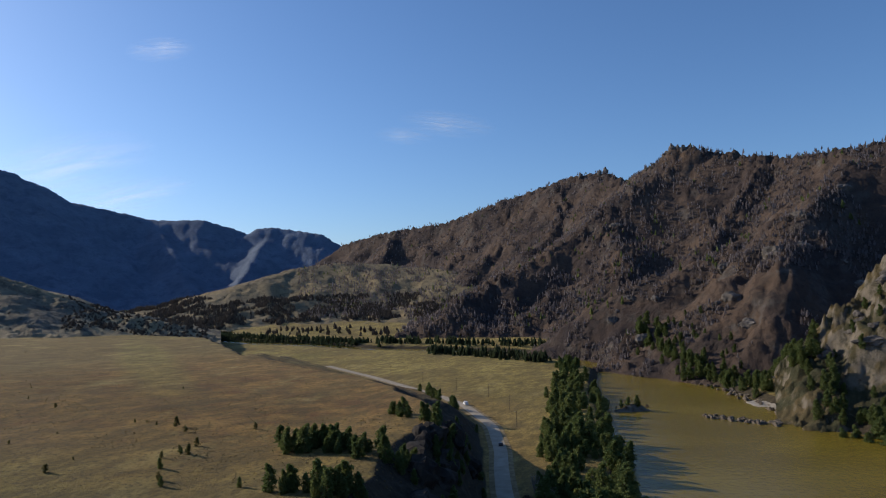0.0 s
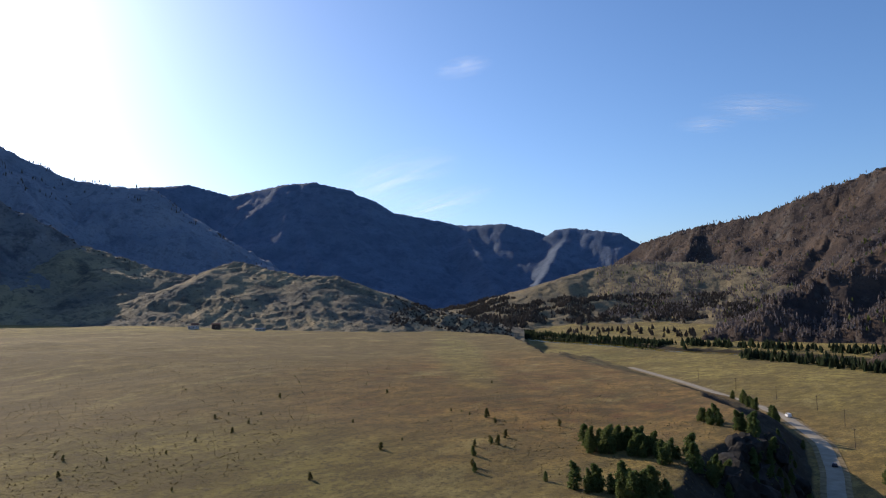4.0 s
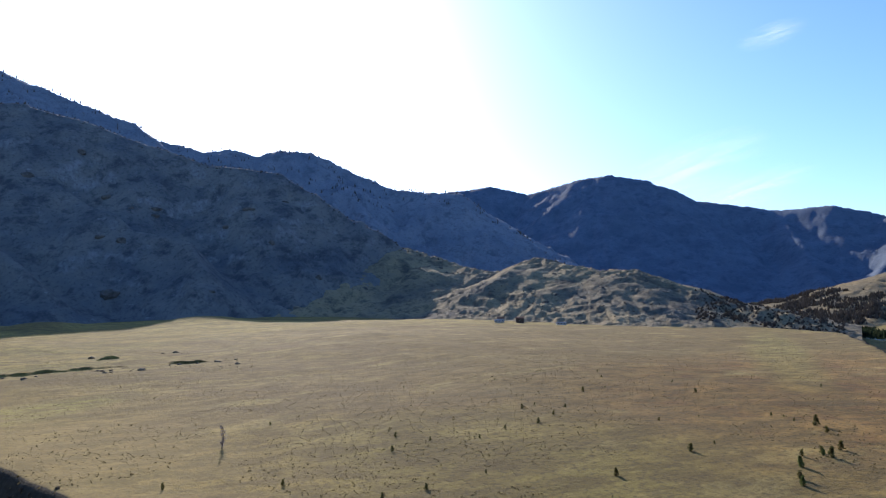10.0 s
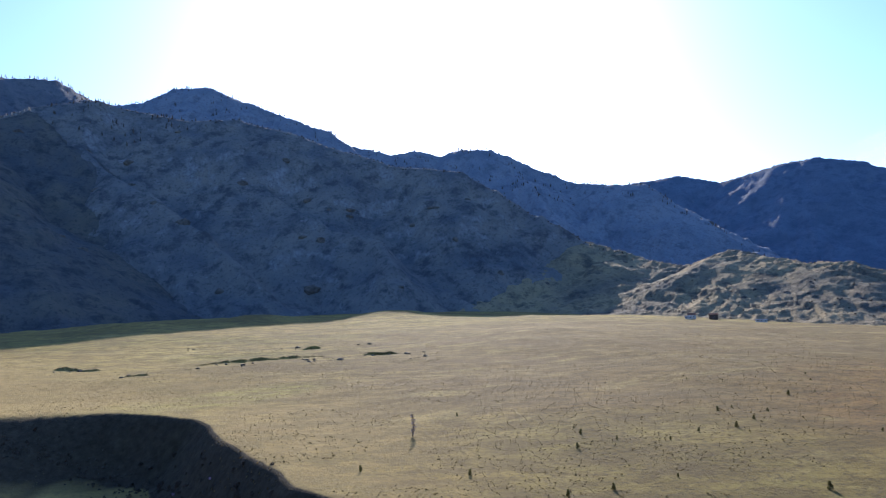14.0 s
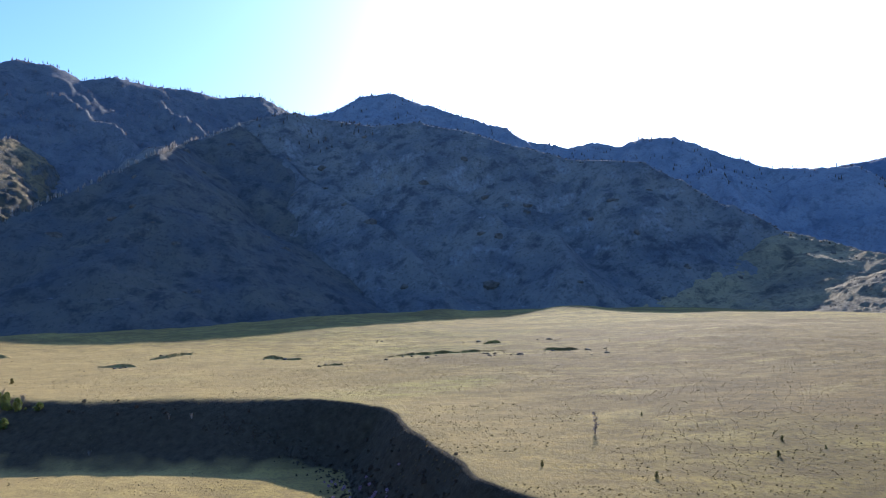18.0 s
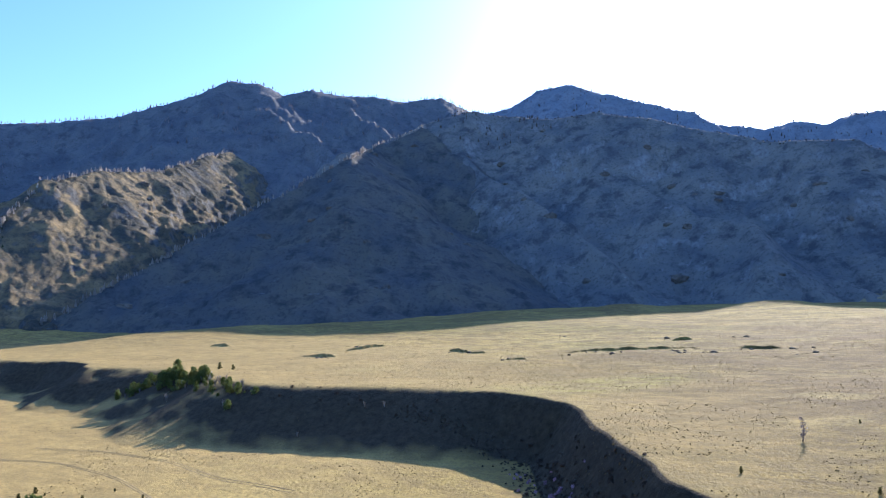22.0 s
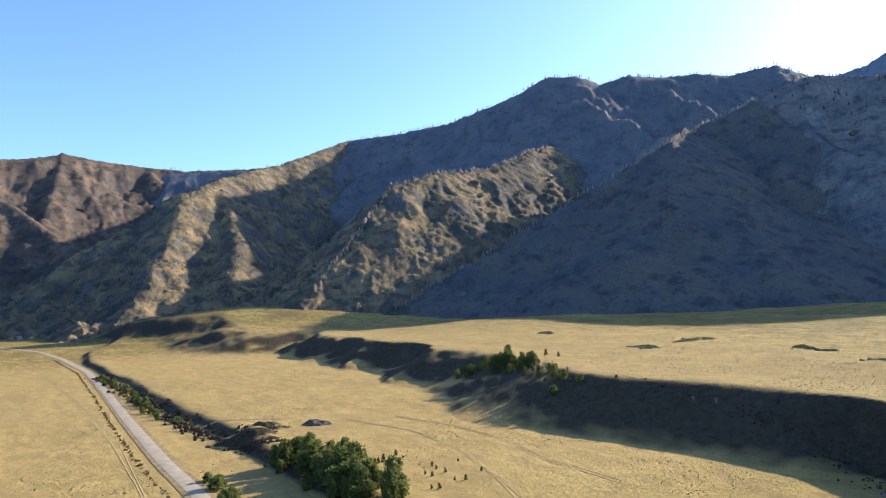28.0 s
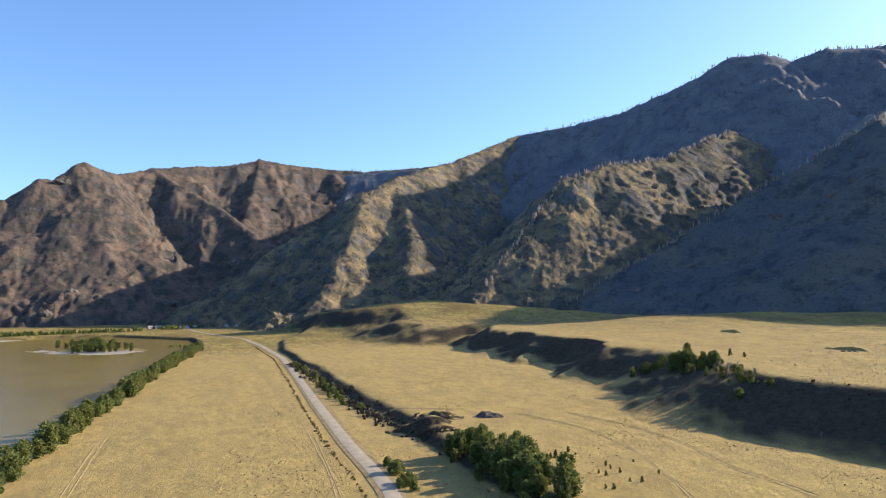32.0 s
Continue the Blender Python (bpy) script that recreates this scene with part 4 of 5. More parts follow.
# ---- far woods and tussocks ----
def scatter(name, label, category, spots, zs, height, width, material, blades=5, seed=0, pointed=True):
    """Many small plants in one mesh: each a few upright crossed blades."""
    rng = np.random.default_rng(seed)
    n = len(spots)
    h = height * rng.uniform(0.6, 1.3, n)
    verts, faces = [], []
    turns = rng.uniform(0, 3.14, n)
    for k in range(blades):
        a = turns + k * math.pi / blades + rng.uniform(-0.3, 0.3, n)
        w = width * h * rng.uniform(0.7, 1.2, n)
        low = rng.uniform(0.0, 0.45, n) * h if pointed else 0 * h
        tip = low + (h - low) * rng.uniform(0.6, 1.0, n)
        dx, dy = np.cos(a) * w, np.sin(a) * w
        ox, oy = rng.normal(0, 0.25, n) * w, rng.normal(0, 0.25, n) * w
        base = np.stack([spots[:, 0] + ox, spots[:, 1] + oy, zs - 0.2], 1)
        verts.append(np.stack([base + np.stack([-dx, -dy, low], 1), base + np.stack([dx, dy, low * 0.8], 1), base + np.stack([dx * 0.1, dy * 0.1, tip], 1)], 1))
    tri = np.concatenate(verts).reshape(-1, 3)
    idx = np.arange(len(tri)).reshape(-1, 3)
    me = bpy.data.meshes.new(name)
    me.from_pydata(tri.tolist(), [], idx.tolist())
    me.materials.append(material)
    return tagged(new(name, me), label, category, kind="stuff")


def chance_spots(n, azimuths, distances, seed):
    rng = np.random.default_rng(seed)
    a = np.radians(rng.uniform(*azimuths, n))
    r = np.exp(rng.uniform(math.log(distances[0]), math.log(distances[1]), n))
    return np.stack([-r * np.sin(a), r * np.cos(a)], 1)


def wood(name, label, n, azimuths, distances, height, width, material, seed, low=12, patch=0.0, blades=5, high=1e9):
    p = chance_spots(n, azimuths, distances, seed)
    z = total_height(p[:, 0], p[:, 1])
    g = ground_height(p[:, 0], p[:, 1])
    keep = (z - g > low) & (z - g < high) & (fbm(p[:, 0], p[:, 1], 70, 4, seed + 9) > patch)
    return scatter(name, label, "forest", p[keep], z[keep], height, width, material, blades, seed)


wood("larch_forest", "grey-brown leafless larch forest on the mountain slope", 30000, (-42, 10), (930, 2500), 8, 0.16, BARE, 1, 5, -0.2)
wood("larch_forest", "sparse bare larches on the rocky spur", 14000, (-42, -8), (480, 930), 5, 0.18, BARE, 11, 5, 0.1)
wood("pine_forest", "scattered dark pines among the larches", 3500, (-42, 10), (720, 2300), 8, 0.2, NEEDLES, 2, 10, 0.2)
wood("larch_forest", "leafless wood on the steep edge of the bench", 30000, (-8, 28), (1250, 2000), 8, 0.22, SCRUB, 3, 1, -0.15, 4, 42)
wood("larch_forest", "thin leafless trees along the mountain crests", 3200, (84, 142), (1900, 3000), 11, 0.11, BARE, 4, 450, 0.1, 4)
wood("larch_forest", "sparse trees on the shaded ridge", 3500, (36, 92), (1600, 2700), 11, 0.14, SCRUB, 6, 300, 0.0, 4)
wood("scrub", "low dark scrub dotted over the sunlit hill", 1500, (20, 50), (780, 1300), 1.5, 0.7, SCRUB, 13, 2, 0.15, 4)
wood("scrub", "dark scrub on the brown mountain", 10000, (124, 174), (1150, 2900), 4, 0.3, FAR_PINE, 7, 25, 0.0, 4)


def crest_trees(name, label, keys, count, half, height, width, material, seed):
    """Small trees standing along the crest lines."""
    p = np.array([q for key in keys for q in strip([v[:2] for v in SPINES[key][0]], count, half, random.Random(seed))])
    return scatter(name, label, "trees", p, total_height(p[:, 0], p[:, 1]), height, width, material, 4, seed)


crest_trees("crest_trees", "thin row of trees along the mountain skyline", ("main",), 380, 16, 13, 0.11, BARE, 31)
# pale twig colour here stands in for sunlight on the row
crest_trees("crest_trees", "sparse leafless trees along the hill crest, paled as if catching the sun", ("pyramid", "mids"), 260, 5, 10, 0.17, PALE, 33)
# scrub added to break up the thin sunlit line on the wall's crest
crest_trees("crest_scrub", "low dark scrub added over the bright rim of the mountain wall", ("front",), 300, 14, 3.0, 0.6, SCRUB, 34)
crest_trees("crest_trees", "sparse trees along the jagged ridge", ("back",), 150, 14, 10, 0.14, SCRUB, 32)


def belt(name, label, line, count, half, height, width, material, seed):
    p = np.array(strip(line, count, half, random.Random(seed)))
    return scatter(name, label, "trees", p, ground_height(p[:, 0], p[:, 1]), height, width, material, 6, seed)


belt("tree_belt", "dark row of pines along the far river bank", [(-420, 1230), (-260, 1060), (-170, 1000), (-80, 905)], 1100, 26, 7, 0.24, FAR_PINE, 1)
belt("tree_belt", "dark row of pines by the river bend", [(10, 740), (60, 690), (110, 620)], 110, 14, 10, 0.22, FAR_PINE, 2)
belt("tree_belt", "row of trees on the far bank", [(-60, 900), (20, 870), (120, 800), (190, 700)], 160, 22, 10, 0.24, FAR_PINE, 3)
belt("roadside_weeds", "brown weeds along the edge of the gravel road", [(x + 8.2, y - 4.2) for x, y in ROAD_SOUTH[3:12]], 420, 1.1, 0.9, 0.6, TUFT, 21)
belt("slope_scrub", "low brown scrub on the mounds by the gravel pit", [(-226, -206), (-236, -226), (-246, -236), (-258, -236)], 420, 11, 1.1, 0.6, SCRUB, 22)
belt("slope_scrub", "low dark scrub on the bank above the road", [(-390, -540), (-345, -450), (-290, -350), (-255, -285), (-238, -245)], 520, 7, 1.4, 0.55, SCRUB, 23)
belt("slope_scrub", "dark heath shrubs on the shaded terrace slope", [(-300, -30), (-276, 6), (-250, 18), (-215, 24), (-180, 30), (-150, 33)], 520, 8, 0.8, 0.6, SCRUB, 24)
wood("scrub", "dark scrub and bare trees on the hill toe", 2200, (17, 27), (760, 1100), 3.5, 0.45, SCRUB, 12, 2, 0.0, 5)
belt("tree_belt", "bare trees across the far meadow", [(-250, 1150), (-60, 1080), (120, 1000)], 110, 60, 9, 0.25, SCRUB, 4)
belt("tree_belt", "scattered brown bushes along the hill foot", [(-280, 790), (-330, 850), (-390, 900)], 90, 30, 5, 0.5, SCRUB, 6)
belt("tree_belt", "trees before the village at the river bend", [(-600, -1310), (-520, -1320), (-430, -1340), (-330, -1350)], 200, 22, 8, 0.28, LEAVES, 5)
p = chance_spots(34000, (-12, 150), (130, 620), 50)
up_, mid_, wat_ = inside(p[:, 0], p[:, 1], UPPER), inside(p[:, 0], p[:, 1], MIDDLE), inside(p[:, 0], p[:, 1], RIVER)
keep = (wat_ < -12) & (along(p[:, 0], p[:, 1], ROAD)[0] > 7) & (fbm(p[:, 0], p[:, 1], 60, 3, 4) + np.where(up_ > 0, 0.25, -0.25) > 0)
scatter("tussocks", "dry tussocks and tiny shrubs over the meadow", "grass", p[keep], ground_height(p[keep, 0], p[keep, 1]), 0.48, 0.6, TUFT, 4, 8, False)


# ---- rocks, gravel, mounds ----
ROCK = flat_material("grey_rock", (0.09, 0.072, 0.055), (0.21, 0.175, 0.13), 2.5, 0.95, 0.8)
GRAVEL = flat_material("pale_gravel", (0.27, 0.24, 0.19), (0.38, 0.34, 0.28), 5, 0.95, 0.5)
CLIFF_EARTH = flat_material("dark_spoil", (0.07, 0.058, 0.045), (0.16, 0.13, 0.10), 2.5, 0.95, 0.8)


def rock(name, label, size, seed, material=ROCK):
    """An uneven, half-sunk rock about two metres across."""
    bm = bmesh.new()
    bmesh.ops.create_icosphere(bm, subdivisions=3, radius=1)
    off = Vector((seed * 7.3, seed * 3.1, seed))
    for v in bm.verts:
        k = 1 + 0.5 * noise.noise(v.co * 1.1 + off) + 0.35 * noise.noise(v.co * 2.7 + off) + 0.15 * noise.noise(v.co * 6 + off)
        step_ = round(v.co.z * k * 4) / 4
        v.co = Vector((v.co.x * k * size[0], v.co.y * k * size[1], (0.5 * v.co.z * k + 0.5 * step_) * size[2]))
    me = bpy.data.meshes.new(name)
    bm.to_mesh(me)
    bm.free()
    me.materials.append(material)
    ob = new(name, me)
    ob.location.z = -500
    return tagged(ob, label, "rock")


ROCKS = [rock("rock_outcrop", "low weathered brown rock outcrop in the meadow", (2.6, 2.0, 1.2), k) for k in range(4)]
RIVER_ROCKS = [rock("river_boulder", "dark boulder rising out of the river", (1.6, 1.2, 0.9), 10 + k) for k in range(3)]


def place(kinds, spots, group, low=0.7, high=1.3, height=ground_height, lift=0.1):
    spots = np.array(spots, float).reshape(-1, 2)
    for (x, y), z in zip(spots, height(spots[:, 0].copy(), spots[:, 1].copy())):
        s = plant_rng.uniform(low, high)
        ob = copy_thing(plant_rng.choice(kinds), pose(x, y, z + lift, 0, 0, plant_rng.uniform(40, 100)) @ Matrix.Diagonal((s, s, s, 1)))
        tagged(ob, group=group)


OUTCROPS = [(-369, 183), (-391, 181), (-401, 163), (-393, 139), (-394, 120), (-462, -99), (-519, -81), (-525, -73), (-452, 3), (-411, 26),
            (-417, 62), (-410, 86), (-404, 122), (-404, 170), (-466, 187), (-489, 141), (-532, 76)]
place(ROCKS, OUTCROPS, "outcrops on the meadow", 0.35, 0.8)
place(ROCKS, [(x + R.gauss(0, 5), y + R.gauss(0, 9)) for x, y in OUTCROPS for _ in range(3)], "outcrops on the meadow", 0.12, 0.4)


def scarp(line, tall, back, seed):
    """A worn earth bank: an uneven face towards the valley, and turf that runs back level from its edge."""
    pts = []
    for a, b in zip(line, line[1:]):
        k = max(2, int(math.hypot(b[0] - a[0], b[1] - a[1]) / 1.2))
        pts += [(a[0] + (b[0] - a[0]) * i / k, a[1] + (b[1] - a[1]) * i / k) for i in range(k)]
    pts = np.array(pts + [line[-1]], float)
    u = np.linspace(0, 1, len(pts))[:, None]
    v = np.array([-2.6, -1.2, -0.7, -0.35, 0.0, 0.5, 1.5, 3.5, 6.5, 10.0])[None, :] * back / 10
    out = 3.2 * fbm(pts[:, :1], pts[:, 1:], 8, 4, seed)
    x, y = pts[:, :1] - (v + out), pts[:, 1:] + 0.0 * v
    rise = np.sin(np.pi * u) ** 0.5 * (0.55 + 0.45 * np.clip(fbm(x, y, 14, 3, seed + 5) + 0.7, 0, 1.5))
    z = ground_height(x, y) - 0.25 + tall * rise * step(v, -0.26 * back, 0.05 * back) * (1 - step(v, 0.1 * back, back)) + 0.25 * fbm(x, y, 2.5, 3, seed + 7) * rise
    return tagged(grid_mesh("earth_bank", x, y, z, np.ones(x.shape, bool), TURF), "low worn brown earth bank in the meadow", "bank", kind="structure")


scarp([(-437, 57), (-433, 74), (-431, 92), (-427, 108), (-420, 123), (-420, 144)], 2.0, 12, 1)
scarp([(-412, 160), (-404, 170), (-397, 180)], 2.2, 9, 2)
scarp([(-449, 2), (-447, 14)], 2.2, 8, 3)
scarp([(-407, 22), (-404, 36)], 1.4, 8, 4)
scarp([(-478, -113), (-470, -96), (-463, -86)], 2.2, 9, 5)
scarp([(-498, -86), (-508, -70), (-519, -58)], 2.2, 9, 6)
scarp([(-473, -12), (-462, -2), (-451, 6)], 2.0, 8, 7)
scarp([(-603, -222), (-592, -200)], 2.6, 9, 8)
scarp([(-470, 138), (-468, 152)], 2.2, 8, 9)
place(RIVER_ROCKS, strip([(152, 372), (164, 353), (172, 345), (186, 349), (194, 331)], 60, 6, R), "boulders in the river", 0.6, 1.5, lambda x, y: np.full_like(x, -4.4))
place(RIVER_ROCKS, strip([(200, 305), (194, 346), (203, 465), (192, 560), (195, 640)], 90, 7, R), "boulders in the river", 0.6, 1.6, lambda x, y: np.full_like(x, -4.2))


def mound(name, label, category, at, size, turn, material, seed, base=None, kind="structure", rough=0.3):
    """A low uneven heap with a flat rim."""
    u, r = np.meshgrid(np.radians(np.arange(0, 360, 5)), np.linspace(0.02, 1, 16))
    x0, y0 = r * np.cos(u) * size[0], r * np.sin(u) * size[1]
    c, s = math.cos(radians(turn)), math.sin(radians(turn))
    x, y = at[0] + x0 * c - y0 * s, at[1] + x0 * s + y0 * c
    edge = r + 0.22 * fbm(x, y, max(size[0], size[1]) * 0.5, 3, seed)
    z = size[2] * (1 - step(edge, 0.1, 0.95)) + rough * fbm(x, y, 5, 3, seed + 3) - 1.2 * step(r, 0.8, 1)
    z = z + (ground_height(x, y) if base is None else base)
    return tagged(grid_mesh(name, x, y, z, np.ones(x.shape, bool), material, True), label, category, kind=kind)


mound("gravel_bar", "pale gravel bar on the river bank", "gravel bar", (205, 392), (16, 34, 1.6), 10, GRAVEL, 2, -4.6)
mound("gravel_bar", "pale sandy bar round the wooded island", "gravel bar", (-358, -925), (52, 125, 1.3), 22, GRAVEL, 3, -4.8)
mound("island", "grassy river island below the trees", "island", (-372, -960), (42, 105, 2.6), 22, GRASS, 4, -4.6)
mound("rock_islet", "small dark rocky islet in the river", "islet", (118, 392), (13, 5, 3.2), 5, ROCK, 5, -4.6, rough=0.8)
mound("gravel_bar", "pale gravel bank at the river bend", "gravel bar", (-330, -1290), (80, 22, 1.6), 5, GRAVEL, 6, -4.6)
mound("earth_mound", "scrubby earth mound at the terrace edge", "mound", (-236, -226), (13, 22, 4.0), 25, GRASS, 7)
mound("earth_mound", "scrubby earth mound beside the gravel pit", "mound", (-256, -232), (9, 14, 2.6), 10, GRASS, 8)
mound("spoil_heap", "dark stony spoil heap in a small pit", "heap", (-271, -214), (6, 9, 2.4), 20, CLIFF_EARTH, 9)
on_island = lambda x, y: np.full_like(x, -2.6)
plant(POPLARS + PINES[:1], strip([(-352, -890), (-372, -955), (-392, -1020)], 70, 34, R), "trees on the river island", 0.9, 1.4, on_island)
plant(PINES, [(112, 392), (116, 393), (121, 391)], "pines on the islet", 0.4, 0.6, lambda x, y: np.full_like(x, -2.2))
plant(SCRUBS, [(109, 392), (114, 390), (124, 392), (127, 393)], "bushes on the islet", 0.6, 1.0, lambda x, y: np.full_like(x, -2.8))

for kind in PINES + YOUNG + POPLARS + BUSHES + SCRUBS + PALES + PINKS + LARCHES + ROCKS + RIVER_ROCKS:
    for child in list(kind.children):
        bpy.data.objects.remove(child)
    bpy.data.objects.remove(kind)

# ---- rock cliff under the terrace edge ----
# rock tone taken almost to black, so the colour itself carries the cliff's shade
CLIFF_SHADE = flat_material("shaded_cliff_rock", (0.018, 0.016, 0.014), (0.055, 0.047, 0.038), 4, 0.95, 0.9)
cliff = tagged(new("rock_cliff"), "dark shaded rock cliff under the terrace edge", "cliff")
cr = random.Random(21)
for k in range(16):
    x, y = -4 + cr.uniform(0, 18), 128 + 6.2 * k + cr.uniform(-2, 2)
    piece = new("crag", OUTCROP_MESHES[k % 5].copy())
    piece.data.materials[0] = CLIFF_SHADE
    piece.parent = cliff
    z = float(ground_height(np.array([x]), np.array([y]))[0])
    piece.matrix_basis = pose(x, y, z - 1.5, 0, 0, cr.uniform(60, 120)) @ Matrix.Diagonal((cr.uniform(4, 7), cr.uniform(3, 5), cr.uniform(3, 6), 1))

# ---- dirt tracks ----
TRACK = flat_material("dirt_track", (0.27, 0.2, 0.09), (0.38, 0.285, 0.13), 4, 0.95, 0.4)
TRACKS = [[(-120, -140), (-145, -177), (-166, -208), (-216, -289), (-280, -407), (-354, -550), (-429, -700)],
          [(-75, -225), (-88, -246), (-111, -290), (-150, -361), (-160, -383)],
          [(-227, -57), (-244, -87), (-274, -119), (-293, -154), (-304, -191)],
          [(-190, -75), (-215, -95), (-250, -128), (-275, -165), (-285, -205)]]
wob_ = random.Random(3)
for line in TRACKS:
    for shift in (-0.9, 0.9):
        tagged(ribbon("dirt_track", [(x + shift + wob_.uniform(-0.8, 0.8), y + wob_.uniform(-0.8, 0.8)) for x, y in line], 0.32, 0.1, TRACK), "worn wheel track through dry grass", "track", kind="structure")
tagged(ribbon("side_road", [(-243, -285), (-257, -276), (-266, -258), (-275, -240)], 1.4, 0.3, SHOULDER), "short gravel side road up the terrace", "road", kind="structure")


# ---- buildings ----
WHITE = flat_material("white_wall", (0.5, 0.47, 0.42), (0.64, 0.61, 0.56), 2, 0.9, 0.1)
TIMBER = flat_material("dark_timber", (0.07, 0.05, 0.04), (0.15, 0.11, 0.08), 0.8, 0.9, 0.3)
SHEET = flat_material("grey_sheet_roof", (0.22, 0.21, 0.2), (0.34, 0.33, 0.31), 1.5, 0.8, 0.1)
RUST = flat_material("brown_roof", (0.16, 0.08, 0.05), (0.28, 0.15, 0.09), 1.5, 0.8, 0.2)
GLASS, gn, gl, gb = nodes_of("window_glass", 0.08)
gb.inputs["Base Color"].default_value = (0.03, 0.035, 0.04, 1)
gb.inputs["Specular IOR Level"].default_value = 0.6


def box(bm, low, high):
    made = bmesh.ops.create_cube(bm, size=1)["verts"]
    for v in made:
        v.co = Vector([a + (b - a) * (c + 0.5) for a, b, c in zip(low, high, v.co)])
    return made


def house(name, label, at, turn, w, d, h, rise, wall, roof, windows=2):
    root = tagged(new(name), label, "house")
    bm = bmesh.new()
    for low, high in (((-w / 2, -d / 2, -1), (w / 2, -d / 2 + 0.3, h)), ((-w / 2, d / 2 - 0.3, -1), (w / 2, d / 2, h)),
                      ((-w / 2, -d / 2 + 0.3, -1), (-w / 2 + 0.3, d / 2 - 0.3, h)), ((w / 2 - 0.3, -d / 2 + 0.3, -1), (w / 2, d / 2 - 0.3, h))):
        box(bm, low, high)
    for x in (-w / 2, w / 2 - 0.3):
        pts = [bm.verts.new((x + k, y, z)) for k in (0, 0.3) for y, z in ((-d / 2, h), (d / 2, h), (0, h + rise))]
        bm.faces.new(pts[:3]), bm.faces.new(pts[3:][::-1])
        for a, b in ((0, 1), (1, 2), (2, 0)):
            bm.faces.new((pts[a], pts[a + 3], pts[b + 3], pts[b]))
    bmesh.ops.recalc_face_normals(bm, faces=bm.faces)
    part("wall", bm, wall, root)
    for side in (-1, 1):
        bm = bmesh.new()
        o = 0.5
        lo, hi = Vector((0, side * (d / 2 + o), h - rise * o / (d / 2))), Vector((0, 0, h + rise))
        pts = [bm.verts.new(Vector((x, p.y, p.z + k))) for k in (0.03, 0.2) for x, p in ((-w / 2 - o, lo), (w / 2 + o, lo), (w / 2 + o, hi), (-w / 2 - o, hi))]
        bm.faces.new(pts[:4][::-1]), bm.faces.new(pts[4:])
        for a in range(4):
            b = (a + 1) % 4
            bm.faces.new((pts[a], pts[b], pts[b + 4], pts[a + 4]))
        bmesh.ops.recalc_face_normals(bm, faces=bm.faces)
        part("roof_slope", bm, roof, root)
    for side in (-1, 1):
        for k in range(windows):
            x = w * ((k + 0.5) / windows - 0.5)
            bm = bmesh.new()
            box(bm, (x - 0.6, side * d / 2 - 0.03, h * 0.35), (x + 0.6, side * d / 2 + 0.05, h * 0.35 + 1.3))
            frame_ = part("window", bm, WHITE, root)
            bm = bmesh.new()
            box(bm, (x - 0.5, side * d / 2 - 0.04, h * 0.35 + 0.1), (x + 0.5, side * d / 2 + 0.07, h * 0.35 + 1.2))
            part("pane", bm, GLASS, frame_)
    bm = bmesh.new()
    box(bm, (w / 2 - 0.02, -0.5, -0.2), (w / 2 + 0.07, 0.5, 2.0))
    part("door", bm, TIMBER, root)
    z = float(ground_height(np.array([float(at[0])]), np.array([float(at[1])]))[0])
    root.matrix_basis = pose(at[0], at[1], z + 0.2, 0, 0, turn)
    return root


house("farmhouse", "white-walled two-storey farmhouse at the hill foot", (-552, 606), 40, 8, 6.5, 4.2, 2.0, WHITE, RUST, 2)
house("farm_shed", "low white farm shed with a sheet roof", (-546, 594), 42, 7, 4, 2.3, 0.9, WHITE, SHEET, 2)
house("timber_barn", "dark timber barn beside the farmhouse", (-533, 618), 45, 9, 7.5, 5.2, 1.5, TIMBER, RUST, 1)
house("long_shed", "long low pale shed on the meadow", (-490, 640), 50, 11, 4, 2.1, 0.8, WHITE, SHEET, 3)
vr = random.Random(12)
for k in range(18):
    x, y = -645 - 8.5 * k + vr.uniform(-6, 6), -1370 + 5 * k + vr.uniform(-35, 35)
    ob = house("village_house", "small gabled village house below the mountain", (x, y), vr.uniform(0, 90), vr.uniform(8, 13), vr.uniform(6, 9),
               vr.uniform(2.6, 4), vr.uniform(1.8, 3), vr.choice((WHITE, TIMBER, WHITE)), vr.choice((SHEET, RUST, SHEET)), 2)
    tagged(ob, group="village houses")
belt("village_trees", "bare and leafy trees among the village houses", [(-640, -1300), (-720, -1340), (-800, -1380)], 120, 40, 8, 0.3, LEAVES, 9)


# ---- vehicles ----
TYRE = flat_material("tyre_rubber", (0.015, 0.015, 0.015), (0.03, 0.03, 0.03), 0.2, 0.9, 0.1)
STEEL = flat_material("wheel_steel", (0.3, 0.3, 0.3), (0.45, 0.45, 0.45), 0.2, 0.4, 0.05)


def paint(name, c):
    m, n, l, b = nodes_of(name, 0.3)
    b.inputs["Base Color"].default_value, b.inputs["Specular IOR Level"].default_value = (*c, 1), 0.5
    return m


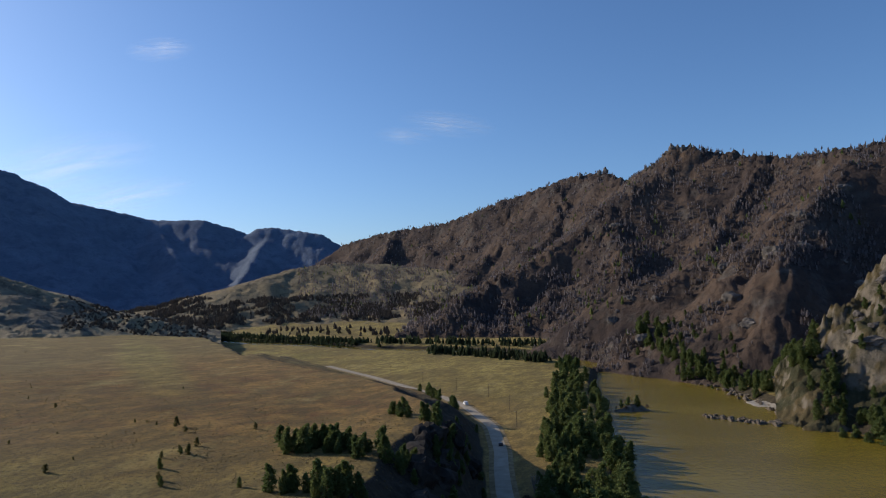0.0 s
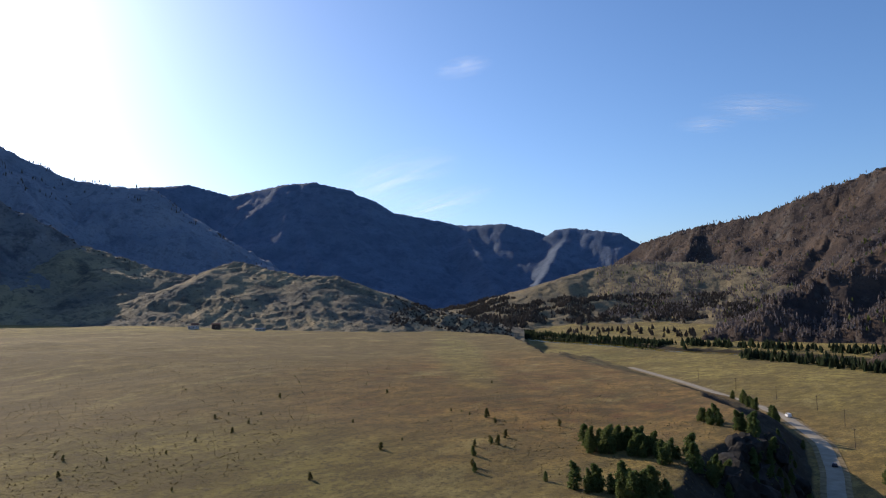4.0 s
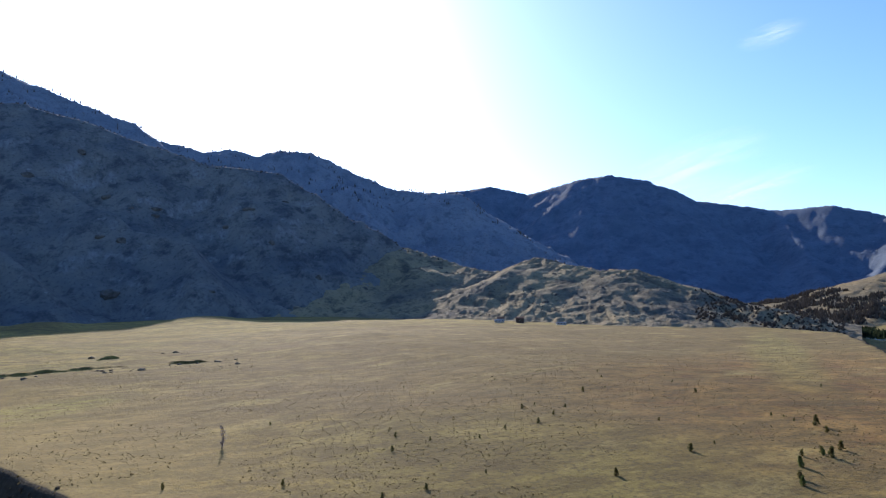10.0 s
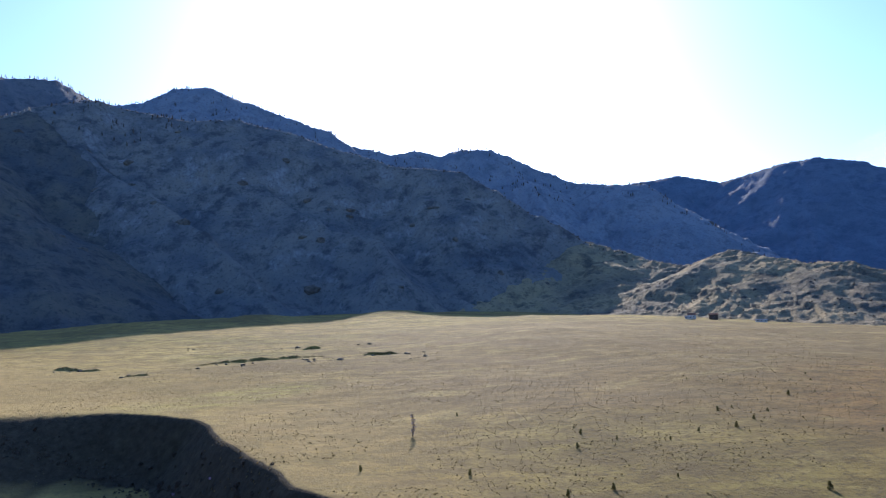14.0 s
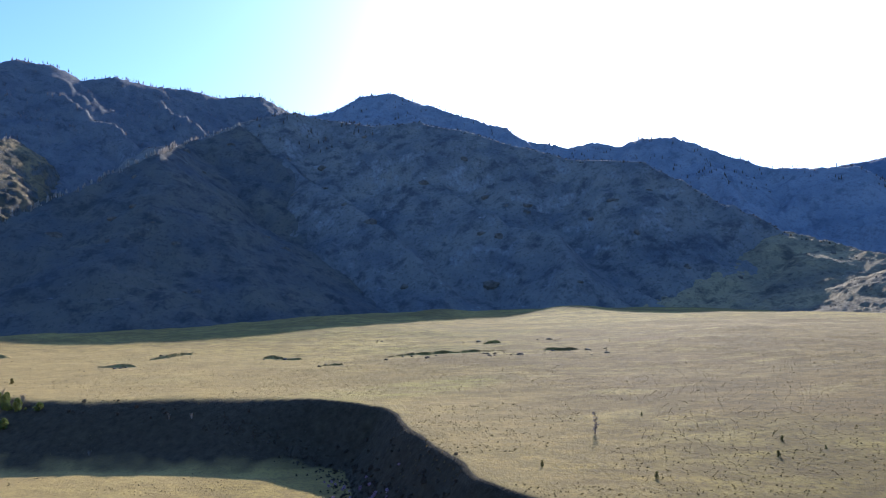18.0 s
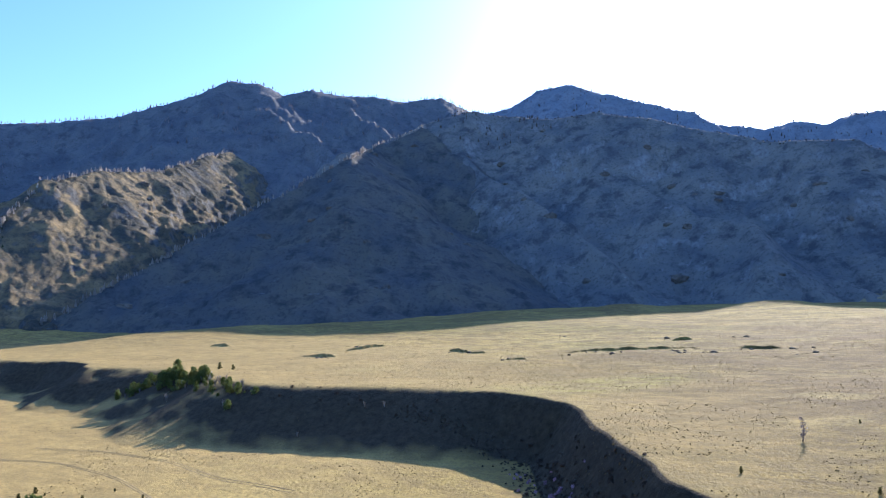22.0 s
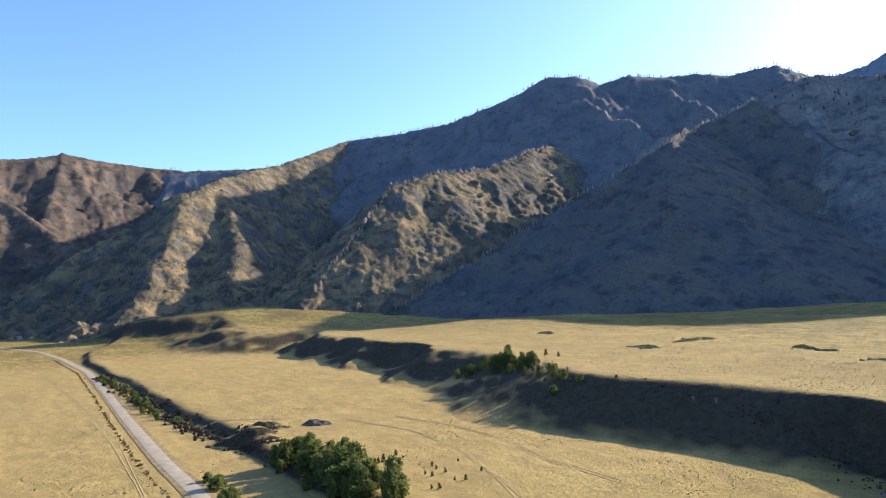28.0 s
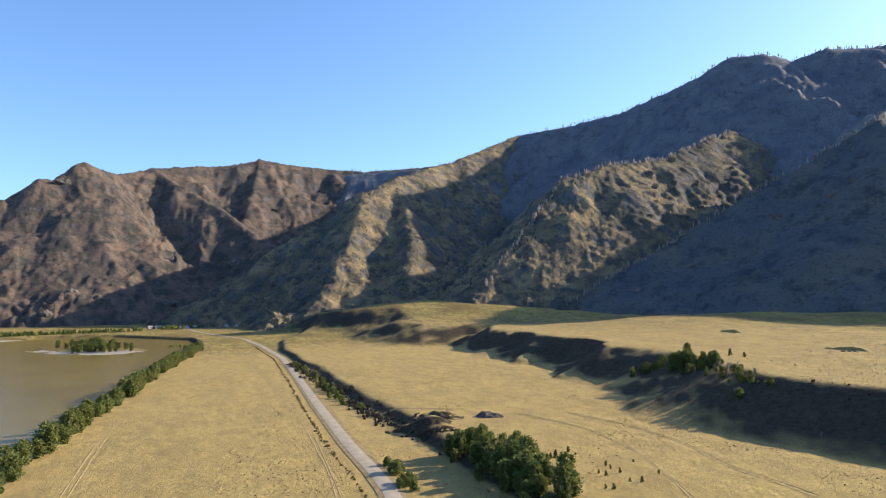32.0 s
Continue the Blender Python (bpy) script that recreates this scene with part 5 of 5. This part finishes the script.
def vehicle(name, label, at, turn, colour, side, width=1.8):
    """side: the outline of the body, as (length, height) pairs."""
    root = tagged(new(name), label, "car")
    bm = bmesh.new()
    left, right = [[bm.verts.new((x, s * width / 2 * (0.86 if z > 1.1 else 1), z)) for x, z in side] for s in (-1, 1)]
    bm.faces.new(left), bm.faces.new(right[::-1])
    for k in range(len(side)):
        j = (k + 1) % len(side)
        bm.faces.new((left[k], right[k], right[j], left[j]))
    bmesh.ops.recalc_face_normals(bm, faces=bm.faces)
    bmesh.ops.bevel(bm, geom=bm.edges[:], offset=0.06, segments=2, affect="EDGES")
    part("body", bm, colour, root)
    top = max(z for _, z in side)
    xs = [x for x, z in side if z > top - 0.15]
    for s in (-1, 1):
        bm = bmesh.new()
        box(bm, (min(xs) + 0.05, s * width * 0.44 - 0.03, top - 0.55), (max(xs) - 0.05, s * width * 0.44 + 0.03, top - 0.15))
        part("side_window", bm, GLASS, root)
    for x in (min(p[0] for p in side) + 0.8, max(p[0] for p in side) - 0.8):
        for s in (-1, 1):
            bm = bmesh.new()
            cone_between(bm, (x, s * width / 2 - 0.12 * s, 0.32), (x, s * width / 2 + 0.04 * s, 0.32), 0.32, 0.32, 14)
            wheel = part("wheel", bm, TYRE, root)
            bm = bmesh.new()
            cone_between(bm, (x, s * width / 2 + 0.03 * s, 0.32), (x, s * width / 2 + 0.06 * s, 0.32), 0.18, 0.16, 10)
            part("rim", bm, STEEL, wheel)
    root.matrix_basis = pose(at[0], at[1], 0.32, 0, 0, turn)


vehicle("van", "white van driving on the gravel road", (24, 398), 105, paint("white_paint", (0.75, 0.75, 0.75)),
        [(-2.3, 0.3), (2.3, 0.3), (2.35, 1.0), (1.7, 1.2), (1.2, 2.0), (-2.2, 2.1), (-2.35, 1.0)], 1.95)
vehicle("car", "dark car on the gravel road", (32, 292), 84, paint("dark_paint", (0.03, 0.03, 0.035)),
        [(-2.1, 0.3), (2.1, 0.3), (2.15, 0.75), (1.1, 0.9), (0.5, 1.42), (-1.3, 1.45), (-1.9, 0.95), (-2.15, 0.8)])


# ---- poles and fence ----
def pole(at, turn):
    root = tagged(new("utility_pole"), "grey wooden utility pole with a crossarm", "pole", "utility poles by the road")
    bm = bmesh.new()
    cone_between(bm, (0, 0, -1), (0, 0, 8), 0.15, 0.1, 8)
    part("shaft", bm, BARK, root)
    bm = bmesh.new()
    box(bm, (-0.9, -0.06, 7.3), (0.9, 0.06, 7.45))
    part("crossarm", bm, BARK, root)
    for x in (-0.8, 0.8):
        bm = bmesh.new()
        cone_between(bm, (x, 0, 7.45), (x, 0, 7.7), 0.05, 0.03, 6)
        part("insulator", bm, WHITE, root)
    z = float(ground_height(np.array([float(at[0])]), np.array([float(at[1])]))[0])
    root.matrix_basis = pose(at[0], at[1], z, 0, 0, turn)


for at in ((44, 330), (47, 380), (40, 426), (22, 460), (0, 500), (-25, 545)):
    pole(at, 20)
fence = tagged(new("fence"), "row of weathered wooden fence posts by the road", "fence")
fr = random.Random(4)
for a, b in zip(ROAD_SOUTH[4:10], ROAD_SOUTH[5:11]):
    k = int(math.hypot(b[0] - a[0], b[1] - a[1]) / 9)
    for i in range(k):
        x, y = a[0] + (b[0] - a[0]) * i / k + 9.5, a[1] + (b[1] - a[1]) * i / k - 3.5
        bm = bmesh.new()
        cone_between(bm, (x, y, -0.5), (x + fr.uniform(-0.1, 0.1), y, 1.4), 0.09, 0.07, 6)
        part("post", bm, BARK, fence)


# ---- thin clouds ----
def cloud(azimuth, up, wide, tall, lean, seed):
    """A faint wisp: a curved sheet that thins out to nothing."""
    d = 4600
    m = bpy.data.materials.new("cloud_wisp")
    m.use_nodes = True
    n, l = m.node_tree.nodes, m.node_tree.links
    n.remove(n["Principled BSDF"])
    tc = n.new("ShaderNodeTexCoord").outputs["Object"]
    grad = n.new("ShaderNodeTexGradient")
    grad.gradient_type = "SPHERICAL"
    l.new(tc, grad.inputs[0])
    wisp = noise_tex(n, l, tc, 0.35, 6, 0.6, (2.5, 0.7, 1))
    k = math_node(n, l, "MULTIPLY", ramp(n, l, grad.outputs[1], [(0.0, (0,)), (0.9, (1,))]), ramp(n, l, wisp, [(0.36, (0,)), (0.8, (0.36,))]))
    clear, white, both = n.new("ShaderNodeBsdfTransparent"), n.new("ShaderNodeBsdfTranslucent"), n.new("ShaderNodeMixShader")
    white.inputs[0].default_value = (0.9, 0.9, 0.9, 1)
    l.new(k, both.inputs[0]), l.new(clear.outputs[0], both.inputs[1]), l.new(white.outputs[0], both.inputs[2])
    l.new(both.outputs[0], n["Material Output"].inputs[0])
    bm = bmesh.new()
    bmesh.ops.create_grid(bm, x_segments=12, y_segments=8, size=1)
    for v in bm.verts:
        v.co.z = 0.06 * math.sin(v.co.x * 3 + seed) + 0.04 * v.co.y ** 2
    me = bpy.data.meshes.new("cloud")
    bm.to_mesh(me)
    bm.free()
    me.materials.append(m)
    ob = tagged(new("cloud", me), "faint white wisp of high cloud", "cloud")
    a, e = radians(azimuth), radians(up)
    at = Vector((-d * math.sin(a) * math.cos(e), d * math.cos(a) * math.cos(e), 65 + d * math.sin(e)))
    ob.matrix_world = look(at, (0, 0, 65), lean) @ Matrix.Diagonal((wide, tall, 60, 1))
    ob.visible_shadow = False


cloud(20.5, 18.7, 200, 75, 170, 1)
cloud(-2.5, 13.8, 330, 90, 8, 2)
cloud(1.2, 12.9, 200, 60, 4, 3)
cloud(27.0, 9.6, 520, 190, -18, 4)
cloud(23.0, 7.6, 420, 110, -14, 5)
